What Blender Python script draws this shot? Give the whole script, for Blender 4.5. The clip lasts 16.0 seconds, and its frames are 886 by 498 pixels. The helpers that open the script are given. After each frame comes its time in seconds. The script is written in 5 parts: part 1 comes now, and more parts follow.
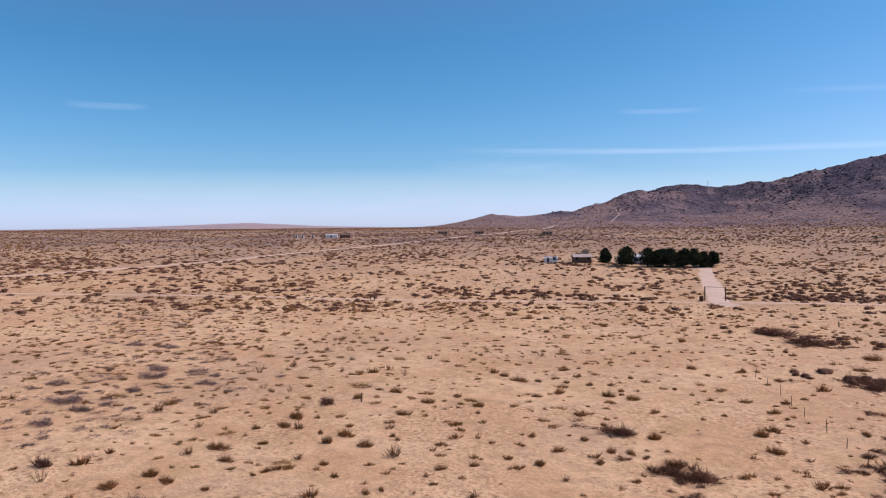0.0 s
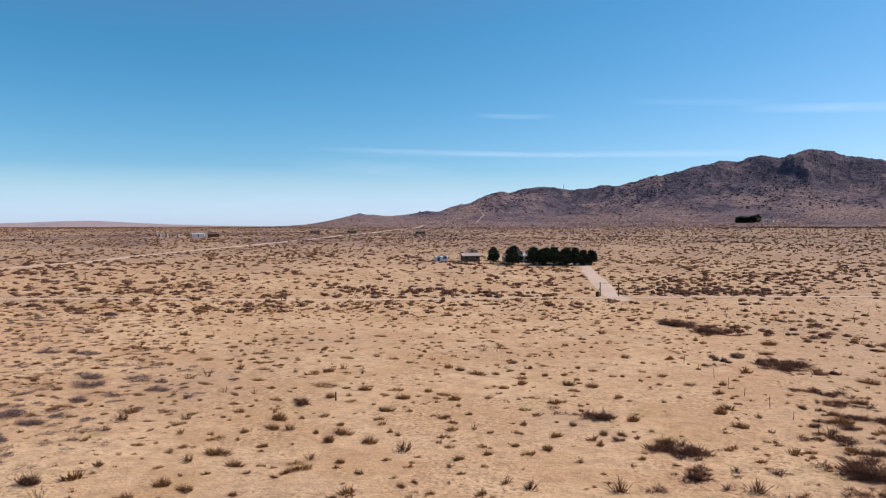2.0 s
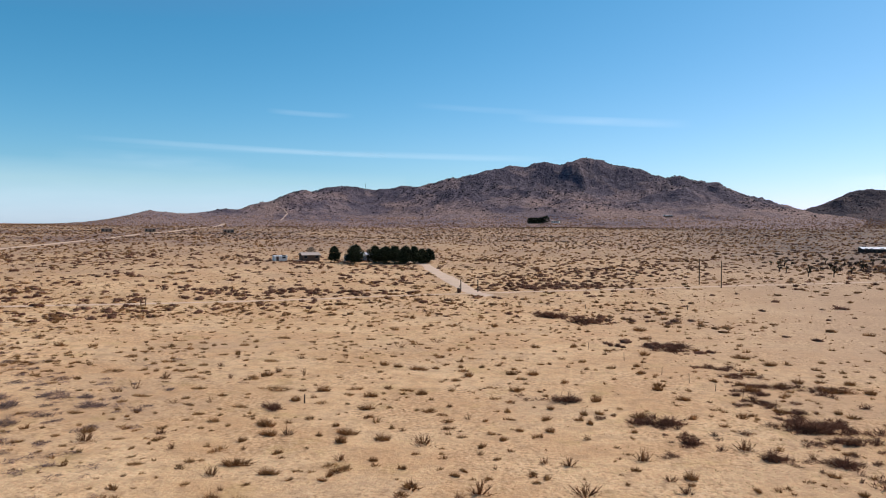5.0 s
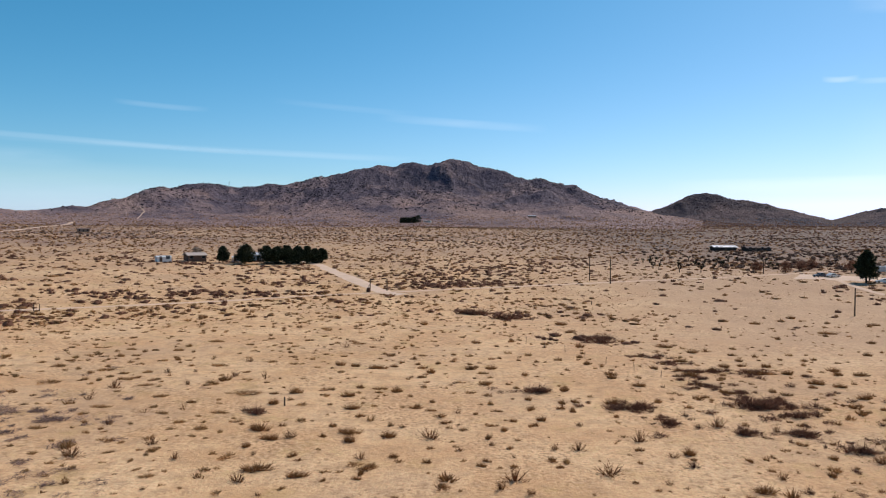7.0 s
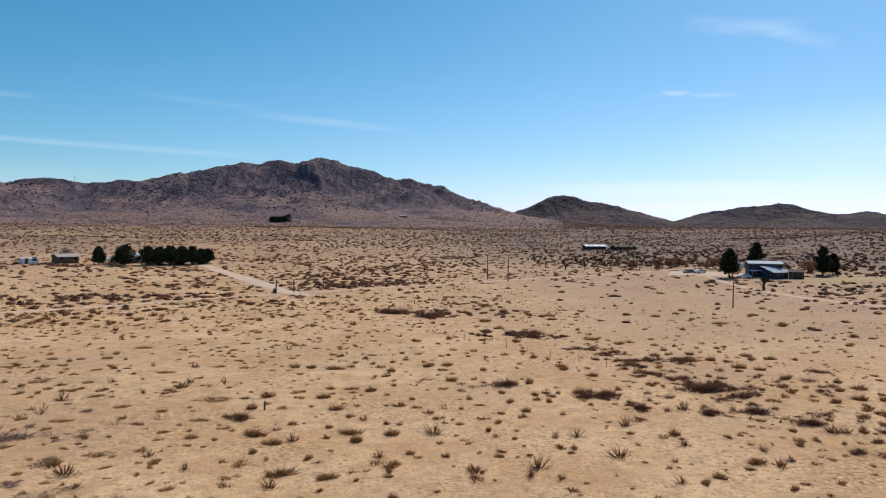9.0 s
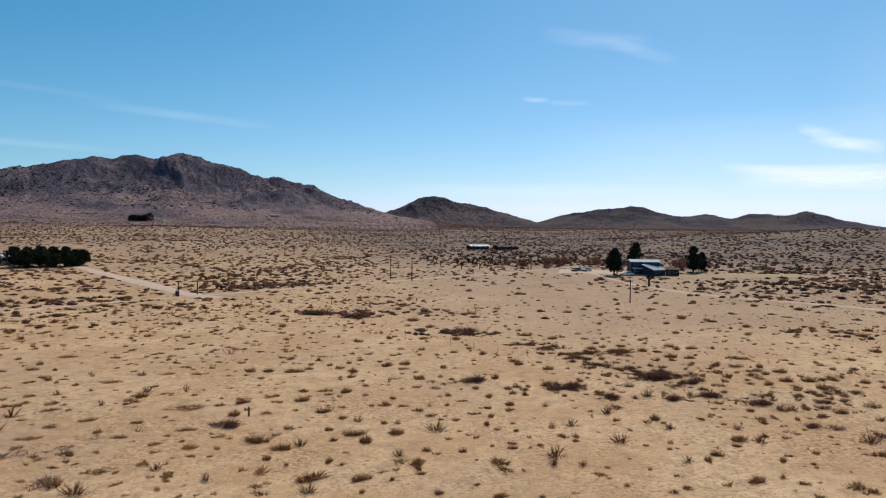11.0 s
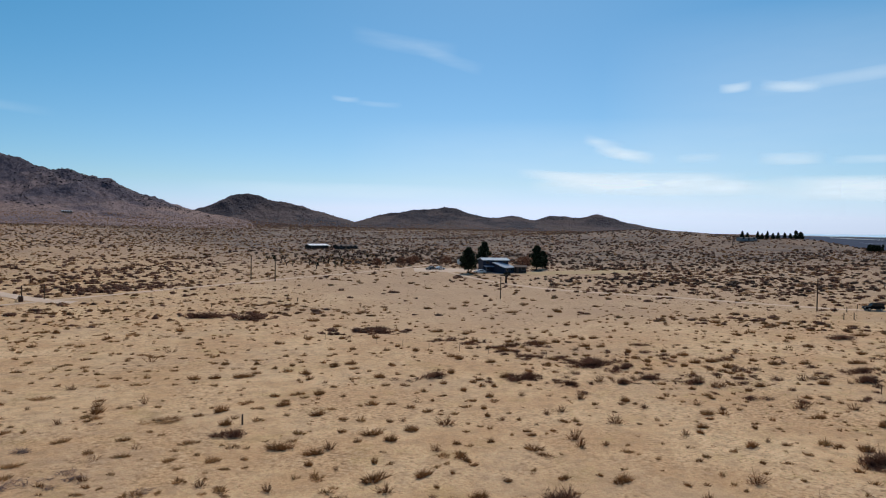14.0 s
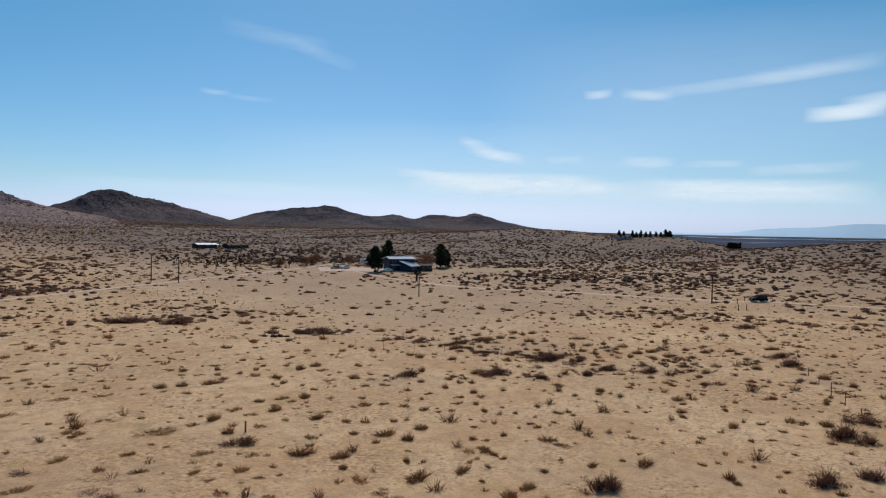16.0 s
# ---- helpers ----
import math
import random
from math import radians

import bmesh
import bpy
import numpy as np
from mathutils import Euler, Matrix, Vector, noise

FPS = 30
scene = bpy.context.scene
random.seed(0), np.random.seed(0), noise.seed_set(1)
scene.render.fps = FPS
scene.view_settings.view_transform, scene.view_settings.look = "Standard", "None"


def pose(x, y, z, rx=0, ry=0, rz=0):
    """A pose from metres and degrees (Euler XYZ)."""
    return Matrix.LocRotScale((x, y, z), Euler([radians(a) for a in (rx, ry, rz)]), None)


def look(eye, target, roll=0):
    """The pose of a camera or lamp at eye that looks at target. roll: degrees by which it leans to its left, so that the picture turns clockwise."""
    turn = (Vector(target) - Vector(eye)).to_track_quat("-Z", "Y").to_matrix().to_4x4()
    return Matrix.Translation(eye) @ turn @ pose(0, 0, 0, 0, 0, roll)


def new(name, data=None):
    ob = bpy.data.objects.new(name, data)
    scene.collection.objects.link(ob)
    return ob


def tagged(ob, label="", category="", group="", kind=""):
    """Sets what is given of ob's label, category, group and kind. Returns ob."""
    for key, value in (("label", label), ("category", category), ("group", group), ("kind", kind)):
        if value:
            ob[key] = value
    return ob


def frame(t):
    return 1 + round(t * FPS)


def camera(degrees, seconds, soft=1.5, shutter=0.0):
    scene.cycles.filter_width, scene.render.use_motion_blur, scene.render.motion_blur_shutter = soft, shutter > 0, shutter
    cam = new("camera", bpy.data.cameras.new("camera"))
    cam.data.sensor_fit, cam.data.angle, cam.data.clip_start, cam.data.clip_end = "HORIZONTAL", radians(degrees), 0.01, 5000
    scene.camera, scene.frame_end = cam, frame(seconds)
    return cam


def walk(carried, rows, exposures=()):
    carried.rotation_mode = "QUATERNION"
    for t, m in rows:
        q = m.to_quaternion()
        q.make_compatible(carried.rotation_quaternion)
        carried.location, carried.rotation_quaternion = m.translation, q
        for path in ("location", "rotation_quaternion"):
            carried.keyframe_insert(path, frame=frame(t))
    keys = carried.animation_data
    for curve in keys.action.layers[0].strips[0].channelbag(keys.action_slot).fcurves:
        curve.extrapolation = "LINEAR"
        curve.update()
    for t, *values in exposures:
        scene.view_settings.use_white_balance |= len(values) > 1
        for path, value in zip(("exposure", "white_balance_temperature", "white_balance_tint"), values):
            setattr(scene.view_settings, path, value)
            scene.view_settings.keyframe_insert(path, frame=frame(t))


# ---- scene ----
cam = camera(65.6, 16.0, soft=1.12)
# seconds, place, then yaw, pitch and roll in degrees
PATH = [
    (0.0, 45.46, 26.66, 19.68, 44.553, -1.654, -0.494),
    (0.5, 43.41, 24.08, 19.63, 41.626, -1.682, -0.416),
    (1.0, 41.19, 21.65, 19.60, 38.701, -1.707, -0.341),
    (1.5, 38.82, 19.35, 19.60, 35.784, -1.730, -0.270),
    (2.0, 36.31, 17.19, 19.61, 32.879, -1.751, -0.203),
    (2.5, 33.67, 15.15, 19.62, 29.986, -1.771, -0.139),
    (3.0, 30.94, 13.23, 19.64, 27.104, -1.789, -0.079),
    (3.5, 28.11, 11.43, 19.66, 24.233, -1.806, -0.022),
    (4.0, 25.20, 9.77, 19.67, 21.368, -1.820, 0.031),
    (6.5, 9.75, 3.61, 19.64, 7.073, -1.853, 0.254),
    (7.0, 6.54, 2.87, 19.63, 4.209, -1.848, 0.294),
    (7.5, 3.29, 2.31, 19.61, 1.345, -1.839, 0.333),
    (8.0, 0.03, 1.93, 19.59, -1.518, -1.826, 0.374),
    (8.5, -3.23, 1.74, 19.56, -4.377, -1.808, 0.415),
    (9.0, -6.50, 1.74, 19.53, -7.228, -1.786, 0.460),
    (11.5, -22.56, 4.46, 19.29, -21.195, -1.627, 0.735),
    (12.0, -25.64, 5.50, 19.22, -23.900, -1.591, 0.801),
    (12.5, -28.67, 6.70, 19.14, -26.570, -1.555, 0.868),
    (13.0, -31.63, 8.02, 19.05, -29.206, -1.520, 0.934),
    (13.5, -34.51, 9.48, 18.97, -31.812, -1.488, 0.996),
    (14.0, -37.31, 11.05, 18.89, -34.394, -1.458, 1.051),
    (14.5, -40.03, 12.73, 18.82, -36.966, -1.433, 1.093),
    (15.0, -42.66, 14.51, 18.77, -39.544, -1.413, 1.116),
    (15.5, -45.21, 16.38, 18.76, -42.152, -1.399, 1.112),
    (16.0, -47.67, 18.35, 18.80, -44.819, -1.390, 1.073),
]


def flight(x, y, z, yaw, pitch, roll):
    """The camera's pose from its heading, tilt and lean."""
    a, b = radians(yaw), radians(pitch)
    ahead = Vector((-math.sin(a) * math.cos(b), math.cos(a) * math.cos(b), math.sin(b)))
    eye = Vector((x, y, z))
    return look(eye, eye + 100 * ahead, roll)


walk(cam, [(t, flight(*row)) for t, *row in PATH], [(0, 0.05, 6700, 30), (1.2, 0.08, 6750, 25), (2.5, 0.09, 6850, 17), (4, 0.07, 6900, 14), (8, 0.0, 6900, 13), (12.5, -0.30, 6630, 8), (16, -0.44, 6520, 8.5)])

# ---- light ----
SUN_AZ, SUN_EL = 40.0, 46.0
world = bpy.data.worlds.new("world")
scene.world = world
world.use_nodes = True
wn, wl = world.node_tree.nodes, world.node_tree.links
sky = wn.new("ShaderNodeTexSky")
sky.sky_type, sky.sun_disc = "NISHITA", False
sky.sun_elevation, sky.sun_rotation = radians(SUN_EL), radians(SUN_AZ)
sky.altitude, sky.air_density, sky.dust_density, sky.ozone_density = 1300, 1.0, 1.1, 3.5
SKY = 0.109
# clear high-desert air: the red falls off faster than in the model's air
split = wn.new("ShaderNodeSeparateColor")
join = wn.new("ShaderNodeCombineColor")
power, gain = wn.new("ShaderNodeMath"), wn.new("ShaderNodeMath")
power.operation, gain.operation = "POWER", "MULTIPLY"
power.inputs[1].default_value, gain.inputs[1].default_value = 1.45, 0.88 * SKY ** 0.45
wl.new(sky.outputs["Color"], split.inputs["Color"])
wl.new(split.outputs["Red"], power.inputs[0])
wl.new(power.outputs[0], gain.inputs[0])
# deep blue overhead, pale towards the horizon
deep, deep_gain, pale_gain, low_red = (wn.new("ShaderNodeMath") for _ in range(4))
deep.operation, deep_gain.operation, pale_gain.operation, low_red.operation = "POWER", "MULTIPLY", "MULTIPLY", "SMOOTH_MIN"
deep.inputs[1].default_value, deep_gain.inputs[1].default_value, pale_gain.inputs[1].default_value = 1.3, 1.85 * SKY ** 0.3, 1.12
low_red.inputs[2].default_value = 0.4
wl.new(gain.outputs[0], deep.inputs[0])
wl.new(deep.outputs[0], deep_gain.inputs[0])
wl.new(gain.outputs[0], pale_gain.inputs[0])
wl.new(deep_gain.outputs[0], low_red.inputs[0])
wl.new(pale_gain.outputs[0], low_red.inputs[1])
ratio, high_up, full_red, red_mix = wn.new("ShaderNodeMath"), wn.new("ShaderNodeMapRange"), wn.new("ShaderNodeMath"), wn.new("ShaderNodeMix")
ratio.operation, full_red.operation = "DIVIDE", "MULTIPLY"
full_red.inputs[1].default_value = 0.85
high_up.inputs["From Min"].default_value, high_up.inputs["From Max"].default_value = 0.335, 0.28
wl.new(split.outputs["Red"], ratio.inputs[0])
wl.new(split.outputs["Blue"], ratio.inputs[1])
wl.new(ratio.outputs[0], high_up.inputs["Value"])
wl.new(split.outputs["Red"], full_red.inputs[0])
wl.new(high_up.outputs["Result"], red_mix.inputs[0])
wl.new(low_red.outputs[0], red_mix.inputs[2])
wl.new(full_red.outputs[0], red_mix.inputs[3])
# the low sky never turns pink
cool, capped = wn.new("ShaderNodeMath"), wn.new("ShaderNodeMath")
cool.operation, capped.operation = "MULTIPLY", "MINIMUM"
cool.inputs[1].default_value = 0.86
wl.new(split.outputs["Green"], cool.inputs[0])
wl.new(red_mix.outputs[0], capped.inputs[0])
wl.new(cool.outputs[0], capped.inputs[1])
wl.new(capped.outputs[0], join.inputs["Red"])
wl.new(split.outputs["Green"], join.inputs["Green"])
# and the haze low down is bluish white
blue_gain, haze, bluest = wn.new("ShaderNodeMath"), wn.new("ShaderNodeMath"), wn.new("ShaderNodeMath")
blue_gain.operation, haze.operation, bluest.operation = "MULTIPLY", "MULTIPLY", "MAXIMUM"
blue_gain.inputs[1].default_value, haze.inputs[1].default_value = 1.12, 1.27
wl.new(split.outputs["Blue"], blue_gain.inputs[0])
wl.new(split.outputs["Green"], haze.inputs[0])
wl.new(blue_gain.outputs[0], bluest.inputs[0])
wl.new(haze.outputs[0], bluest.inputs[1])
wl.new(bluest.outputs[0], join.inputs["Blue"])
wl.new(join.outputs["Color"], wn["Background"].inputs["Color"])
wn["Background"].inputs["Strength"].default_value = SKY
sun = new("sun", bpy.data.lights.new("sun", "SUN"))
sun.data.energy, sun.data.angle, sun.data.color = 3.8, radians(0.53), (1.0, 0.94, 0.86)
sun.matrix_world = look(
    (0, 0, 0),
    (-math.sin(radians(SUN_AZ)) * math.cos(radians(SUN_EL)), -math.cos(radians(SUN_AZ)) * math.cos(radians(SUN_EL)), -math.sin(radians(SUN_EL))),
)


# ---- materials ----
def node(tree, kind, **inputs):
    """A new node with its inputs set by name (spaces as underscores) or linked."""
    n = tree.nodes.new(kind)
    for key, value in inputs.items():
        socket = n.inputs[key.replace("_", " ")]
        if isinstance(value, bpy.types.NodeSocket):
            tree.links.new(value, socket)
        else:
            socket.default_value = value
    return n


def ramp(tree, fac, *stops):
    """A colour ramp over fac; stops are (place, colour)."""
    n = tree.nodes.new("ShaderNodeValToRGB")
    tree.links.new(fac, n.inputs["Fac"])
    for k, (place, colour) in enumerate(stops):
        e = n.color_ramp.elements[k] if k < 2 else n.color_ramp.elements.new(place)
        e.position, e.color = place, (*colour, 1)
    return n.outputs["Color"]


def mixed(tree, fac, a, b, how="MIX"):
    """One colour laid over another."""
    n = tree.nodes.new("ShaderNodeMix")
    n.data_type, n.blend_type = "RGBA", how
    for socket, value in ((n.inputs[0], fac), (n.inputs[6], a), (n.inputs[7], b)):
        if isinstance(value, bpy.types.NodeSocket):
            tree.links.new(value, socket)
        else:
            socket.default_value = value if isinstance(value, float) else (*value, 1)
    return n.outputs[2]


def blank(name):
    m = bpy.data.materials.new(name)
    m.use_nodes = True
    return m, m.node_tree, m.node_tree.nodes["Principled BSDF"]


def noise_of(tree, where, scale, detail=4.0, rough=0.55):
    return node(tree, "ShaderNodeTexNoise", Vector=where, Scale=scale, Detail=detail, Roughness=rough).outputs["Fac"]


def plain(name, colour, rough=0.7, metal=0.0, vary=0.25, scale=3.0, bump=0.15):
    """A surface of one colour with stains at two scales and a fine relief."""
    m, t, b = blank(name)
    where = node(t, "ShaderNodeTexCoord").outputs["Object"]
    big, small = noise_of(t, where, scale, 3), noise_of(t, where, scale * 9, 4)
    dark = tuple(c * (1 - vary) for c in colour)
    light = tuple(min(1, c * (1 + vary * 0.6)) for c in colour)
    c = mixed(t, 0.35, ramp(t, big, (0.3, dark), (0.7, light)), ramp(t, small, (0.3, dark), (0.7, light)))
    t.links.new(c, b.inputs["Base Color"])
    b.inputs["Roughness"].default_value, b.inputs["Metallic"].default_value = rough, metal
    b.inputs["Specular IOR Level"].default_value = 0.5 if rough < 0.8 else 0.12
    if bump:
        t.links.new(node(t, "ShaderNodeBump", Strength=bump, Height=small).outputs["Normal"], b.inputs["Normal"])
    return m


def sand_material():
    m, t, b = blank("desert_sand")
    where = node(t, "ShaderNodeNewGeometry").outputs["Position"]
    wide = noise_of(t, where, 0.011, 4)
    patch = noise_of(t, where, 0.07, 5, 0.6)
    straw = noise_of(t, where, 0.16, 5, 0.65)
    blotch = noise_of(t, where, 0.6, 6, 0.7)
    grain = noise_of(t, where, 4.0, 6, 0.75)
    c = ramp(t, wide, (0.35, (0.61, 0.362, 0.195)), (0.65, (0.67, 0.395, 0.228)))
    c = mixed(t, ramp(t, patch, (0.42, (0, 0, 0)), (0.62, (1, 1, 1))), c, (0.82, 0.54, 0.325))
    # greyer gravel soil in the east and far out
    spot = node(t, "ShaderNodeSeparateXYZ", Vector=where)
    east = node(t, "ShaderNodeMapRange", Value=spot.outputs["X"], From_Min=110.0, From_Max=260.0).outputs[0]
    far = node(t, "ShaderNodeVectorMath", Vector=where)
    far.operation = "LENGTH"
    out = node(t, "ShaderNodeMapRange", Value=far.outputs["Value"], From_Min=190.0, From_Max=480.0).outputs[0]
    c = mixed(t, mixed(t, 1.0, out, ramp(t, patch, (0.35, (0.35, 0.35, 0.35)), (0.55, (0.9, 0.9, 0.9))), "MULTIPLY"), c, (0.40, 0.265, 0.185))
    c = mixed(t, ramp(t, straw, (0.55, (0, 0, 0)), (0.72, (0.8, 0.8, 0.8))), c, (0.54, 0.36, 0.165))
    c = mixed(t, ramp(t, blotch, (0.47, (0, 0, 0)), (0.66, (0.6, 0.6, 0.6))), c, (0.36, 0.215, 0.125))
    # mauve flats in streaks further out, most of all in the west
    west = node(t, "ShaderNodeMapRange", Value=spot.outputs["X"], From_Min=-90.0, From_Max=-300.0, To_Min=0.55, To_Max=1.0).outputs[0]
    streak = ramp(t, noise_of(t, where, 0.018, 5, 0.6), (0.42, (0.1, 0.1, 0.1)), (0.58, (1, 1, 1)))
    c = mixed(t, mixed(t, 1.0, mixed(t, 1.0, out, streak, "MULTIPLY"), west, "MULTIPLY"), c, (0.235, 0.152, 0.132))
    c = mixed(t, mixed(t, 1.0, east, ramp(t, patch, (0.35, (0.55, 0.55, 0.55)), (0.6, (0.92, 0.92, 0.92))), "MULTIPLY"), c, (0.235, 0.175, 0.14))
    # the pinkish gravel of the bare field
    field = mixed(t, 1.0, node(t, "ShaderNodeMapRange", Value=spot.outputs["X"], From_Min=5.0, From_Max=60.0).outputs[0], node(t, "ShaderNodeMapRange", Value=spot.outputs["Y"], From_Min=85.0, From_Max=130.0).outputs[0], "MULTIPLY")
    c = mixed(t, mixed(t, 1.0, field, (0.65, 0.65, 0.65), "MULTIPLY"), c, (0.49, 0.32, 0.222))
    behind = node(t, "ShaderNodeMapRange", Value=far.outputs["Value"], From_Min=280.0, From_Max=350.0).outputs[0]
    beside = node(t, "ShaderNodeMapRange", Value=spot.outputs["X"], From_Min=20.0, From_Max=105.0).outputs[0]
    c = mixed(t, mixed(t, 1.0, mixed(t, 1.0, behind, beside, "MULTIPLY"), ramp(t, patch, (0.35, (0.5, 0.5, 0.5)), (0.6, (0.95, 0.95, 0.95))), "MULTIPLY"), c, (0.135, 0.095, 0.088))
    # a broken crust, smooth in places, with shaded pits and lit crests painted on
    c = mixed(t, 0.6, c, ramp(t, grain, (0.30, (0.27, 0.26, 0.25)), (0.70, (0.72, 0.70, 0.68))), "OVERLAY")
    crust = noise_of(t, where, 2.4, 3, 0.55)
    broken = ramp(t, noise_of(t, where, 0.09, 5, 0.65), (0.40, (0.12, 0.12, 0.12)), (0.60, (1, 1, 1)))
    broken = mixed(t, out, broken, (0.0, 0.0, 0.0))
    hollow_shade = ramp(t, crust, (0.35, (0.9, 0.9, 0.9)), (0.47, (0, 0, 0)))
    c = mixed(t, mixed(t, 1.0, hollow_shade, broken, "MULTIPLY"), c, (0.29, 0.165, 0.088))
    crest_light = ramp(t, crust, (0.52, (0, 0, 0)), (0.64, (0.6, 0.6, 0.6)))
    c = mixed(t, mixed(t, 1.0, crest_light, broken, "MULTIPLY"), c, (0.88, 0.60, 0.39))
    # brown silt lies in long shallow runs
    silt = ramp(t, noise_of(t, where, 0.035, 6, 0.7), (0.50, (0, 0, 0)), (0.64, (0.55, 0.55, 0.55)))
    c = mixed(t, silt, c, (0.40, 0.235, 0.15))
    chips = noise_of(t, where, 13.0, 4, 0.8)
    c = mixed(t, ramp(t, chips, (0.58, (0, 0, 0)), (0.66, (0.6, 0.6, 0.6))), c, (0.24, 0.145, 0.09))
    c = mixed(t, 1.0, c, (0.885, 0.905, 0.865), "MULTIPLY")
    t.links.new(c, b.inputs["Base Color"])
    b.inputs["Roughness"].default_value = 0.95
    b.inputs["Specular IOR Level"].default_value = 0.15
    rise = node(t, "ShaderNodeBump", Strength=0.6, Distance=0.15, Height=blotch)
    rough = node(t, "ShaderNodeBump", Strength=0.9, Distance=0.10, Height=crust, Normal=rise.outputs["Normal"])
    t.links.new(node(t, "ShaderNodeBump", Strength=0.8, Distance=0.06, Height=grain, Normal=rough.outputs["Normal"]).outputs["Normal"], b.inputs["Normal"])
    return m


def hill_material(name, foot_top, cap_from, fan, tone=1.0):
    m, t, b = blank(name)
    where = node(t, "ShaderNodeNewGeometry").outputs["Position"]
    wide = noise_of(t, where, 0.007, 5, 0.6)
    scrub = noise_of(t, where, 0.22, 5, 0.75)
    rocks = noise_of(t, where, 0.5, 5, 0.8)
    band = noise_of(t, where, 0.016, 5, 0.65)
    # soil, rock and scrub lean purple: distance haze mixed into their own colours
    soil = ramp(t, band, (0.40, (0.135, 0.098, 0.112)), (0.60, (0.25, 0.172, 0.17)))
    # gravel fans climb the foot of the slopes, dark rock caps the heights
    rise = node(t, "ShaderNodeSeparateXYZ", Vector=where).outputs["Z"]
    level = node(t, "ShaderNodeMath", Value=rise)
    level.operation = "MULTIPLY_ADD"
    t.links.new(rise, level.inputs[0])
    t.links.new(node(t, "ShaderNodeMapRange", Value=wide, From_Min=0.3, From_Max=0.7, To_Min=-45.0, To_Max=45.0).outputs[0], level.inputs[2])
    level.inputs[1].default_value = 1.0
    foot = node(t, "ShaderNodeMapRange", Value=level.outputs[0], From_Min=foot_top, From_Max=foot_top - 26.0).outputs[0]
    soil = mixed(t, foot, soil, fan)
    cap = node(t, "ShaderNodeMapRange", Value=level.outputs[0], From_Min=cap_from, From_Max=cap_from + 26.0).outputs[0]
    soil = mixed(t, cap, soil, (0.105, 0.085, 0.108))
    open_slope = noise_of(t, where, 0.013, 6, 0.6)
    soil = mixed(t, ramp(t, open_slope, (0.53, (0, 0, 0)), (0.60, (0.8, 0.8, 0.8))), soil, (0.25, 0.175, 0.172))
    c = mixed(t, ramp(t, scrub, (0.52, (0, 0, 0)), (0.60, (0.7, 0.7, 0.7))), soil, (0.055, 0.045, 0.056))
    c = mixed(t, ramp(t, rocks, (0.56, (0, 0, 0)), (0.66, (0.5, 0.5, 0.5))), c, (0.36, 0.28, 0.255))
    # tone scales the whole colour; a low one paints in a hill's shaded side
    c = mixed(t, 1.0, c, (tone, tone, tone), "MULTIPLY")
    t.links.new(c, b.inputs["Base Color"])
    b.inputs["Roughness"].default_value = 0.95
    b.inputs["Specular IOR Level"].default_value = 0.1
    coarse = node(t, "ShaderNodeBump", Strength=0.8, Distance=7.0, Height=noise_of(t, where, 0.06, 5, 0.65))
    t.links.new(node(t, "ShaderNodeBump", Strength=0.9, Distance=3.0, Height=scrub, Normal=coarse.outputs["Normal"]).outputs["Normal"], b.inputs["Normal"])
    return m


def leaf_material(name, dark, light, rough=0.8, thin_part=0.4):
    """Twigs and leaves: each blade of its own shade, plants differing from place to place."""
    m, t, b = blank(name)
    geo = node(t, "ShaderNodeNewGeometry")
    place = noise_of(t, geo.outputs["Position"], 0.45, 3)
    c = ramp(t, geo.outputs["Random Per Island"], (0.0, dark), (1.0, light))
    c = mixed(t, 0.6, c, ramp(t, place, (0.35, (0.3, 0.3, 0.3)), (0.65, (0.7, 0.68, 0.64))), "OVERLAY")
    t.links.new(c, b.inputs["Base Color"])
    b.inputs["Roughness"].default_value = rough
    b.inputs["Specular IOR Level"].default_value = 0.1
    thin = node(t, "ShaderNodeBsdfTranslucent", Color=c)
    both = t.nodes.new("ShaderNodeMixShader")
    both.inputs[0].default_value = thin_part
    t.links.new(b.outputs[0], both.inputs[1])
    t.links.new(thin.outputs[0], both.inputs[2])
    t.links.new(both.outputs[0], t.nodes["Material Output"].inputs["Surface"])
    return m


# eastern hills: dark rock, darkened further to carry shade on their near faces
SAND, HILL, SHADED_HILL = sand_material(), hill_material("hill_rock_and_scrub", 54.0, 44.0, (0.31, 0.205, 0.175), 1.03), hill_material("shaded_hill_rock_and_scrub", 36.0, 26.0, (0.20, 0.138, 0.126), 0.55)
# the distant west hill has one pale tone, varied at random
PALE_HILL = plain("pale_hill_surface", (0.38, 0.29, 0.28), 0.95, 0, 0.22, 0.012, 0)
BROWN = leaf_material("dry_brown_tuft", (0.125, 0.052, 0.020), (0.36, 0.182, 0.078))
GREY = leaf_material("red_brown_brush", (0.115, 0.050, 0.033), (0.29, 0.15, 0.098))
OLIVE = leaf_material("olive_scrub", (0.20, 0.10, 0.044), (0.46, 0.268, 0.122))
MAUVE = leaf_material("mauve_grey_brush", (0.165, 0.102, 0.085), (0.36, 0.25, 0.215))
SCRUB = leaf_material("red_brown_scrub", (0.18, 0.085, 0.038), (0.42, 0.225, 0.105))
WEED = leaf_material("yellow_green_weeds", (0.17, 0.14, 0.04), (0.42, 0.33, 0.11))
STRAW = leaf_material("straw_grass", (0.30, 0.21, 0.095), (0.50, 0.36, 0.165))
JUNIPER = leaf_material("dark_hill_scrub", (0.065, 0.038, 0.030), (0.17, 0.108, 0.08))
HILL_BUSH = leaf_material("dark_hill_bush", (0.022, 0.020, 0.026), (0.06, 0.05, 0.055))
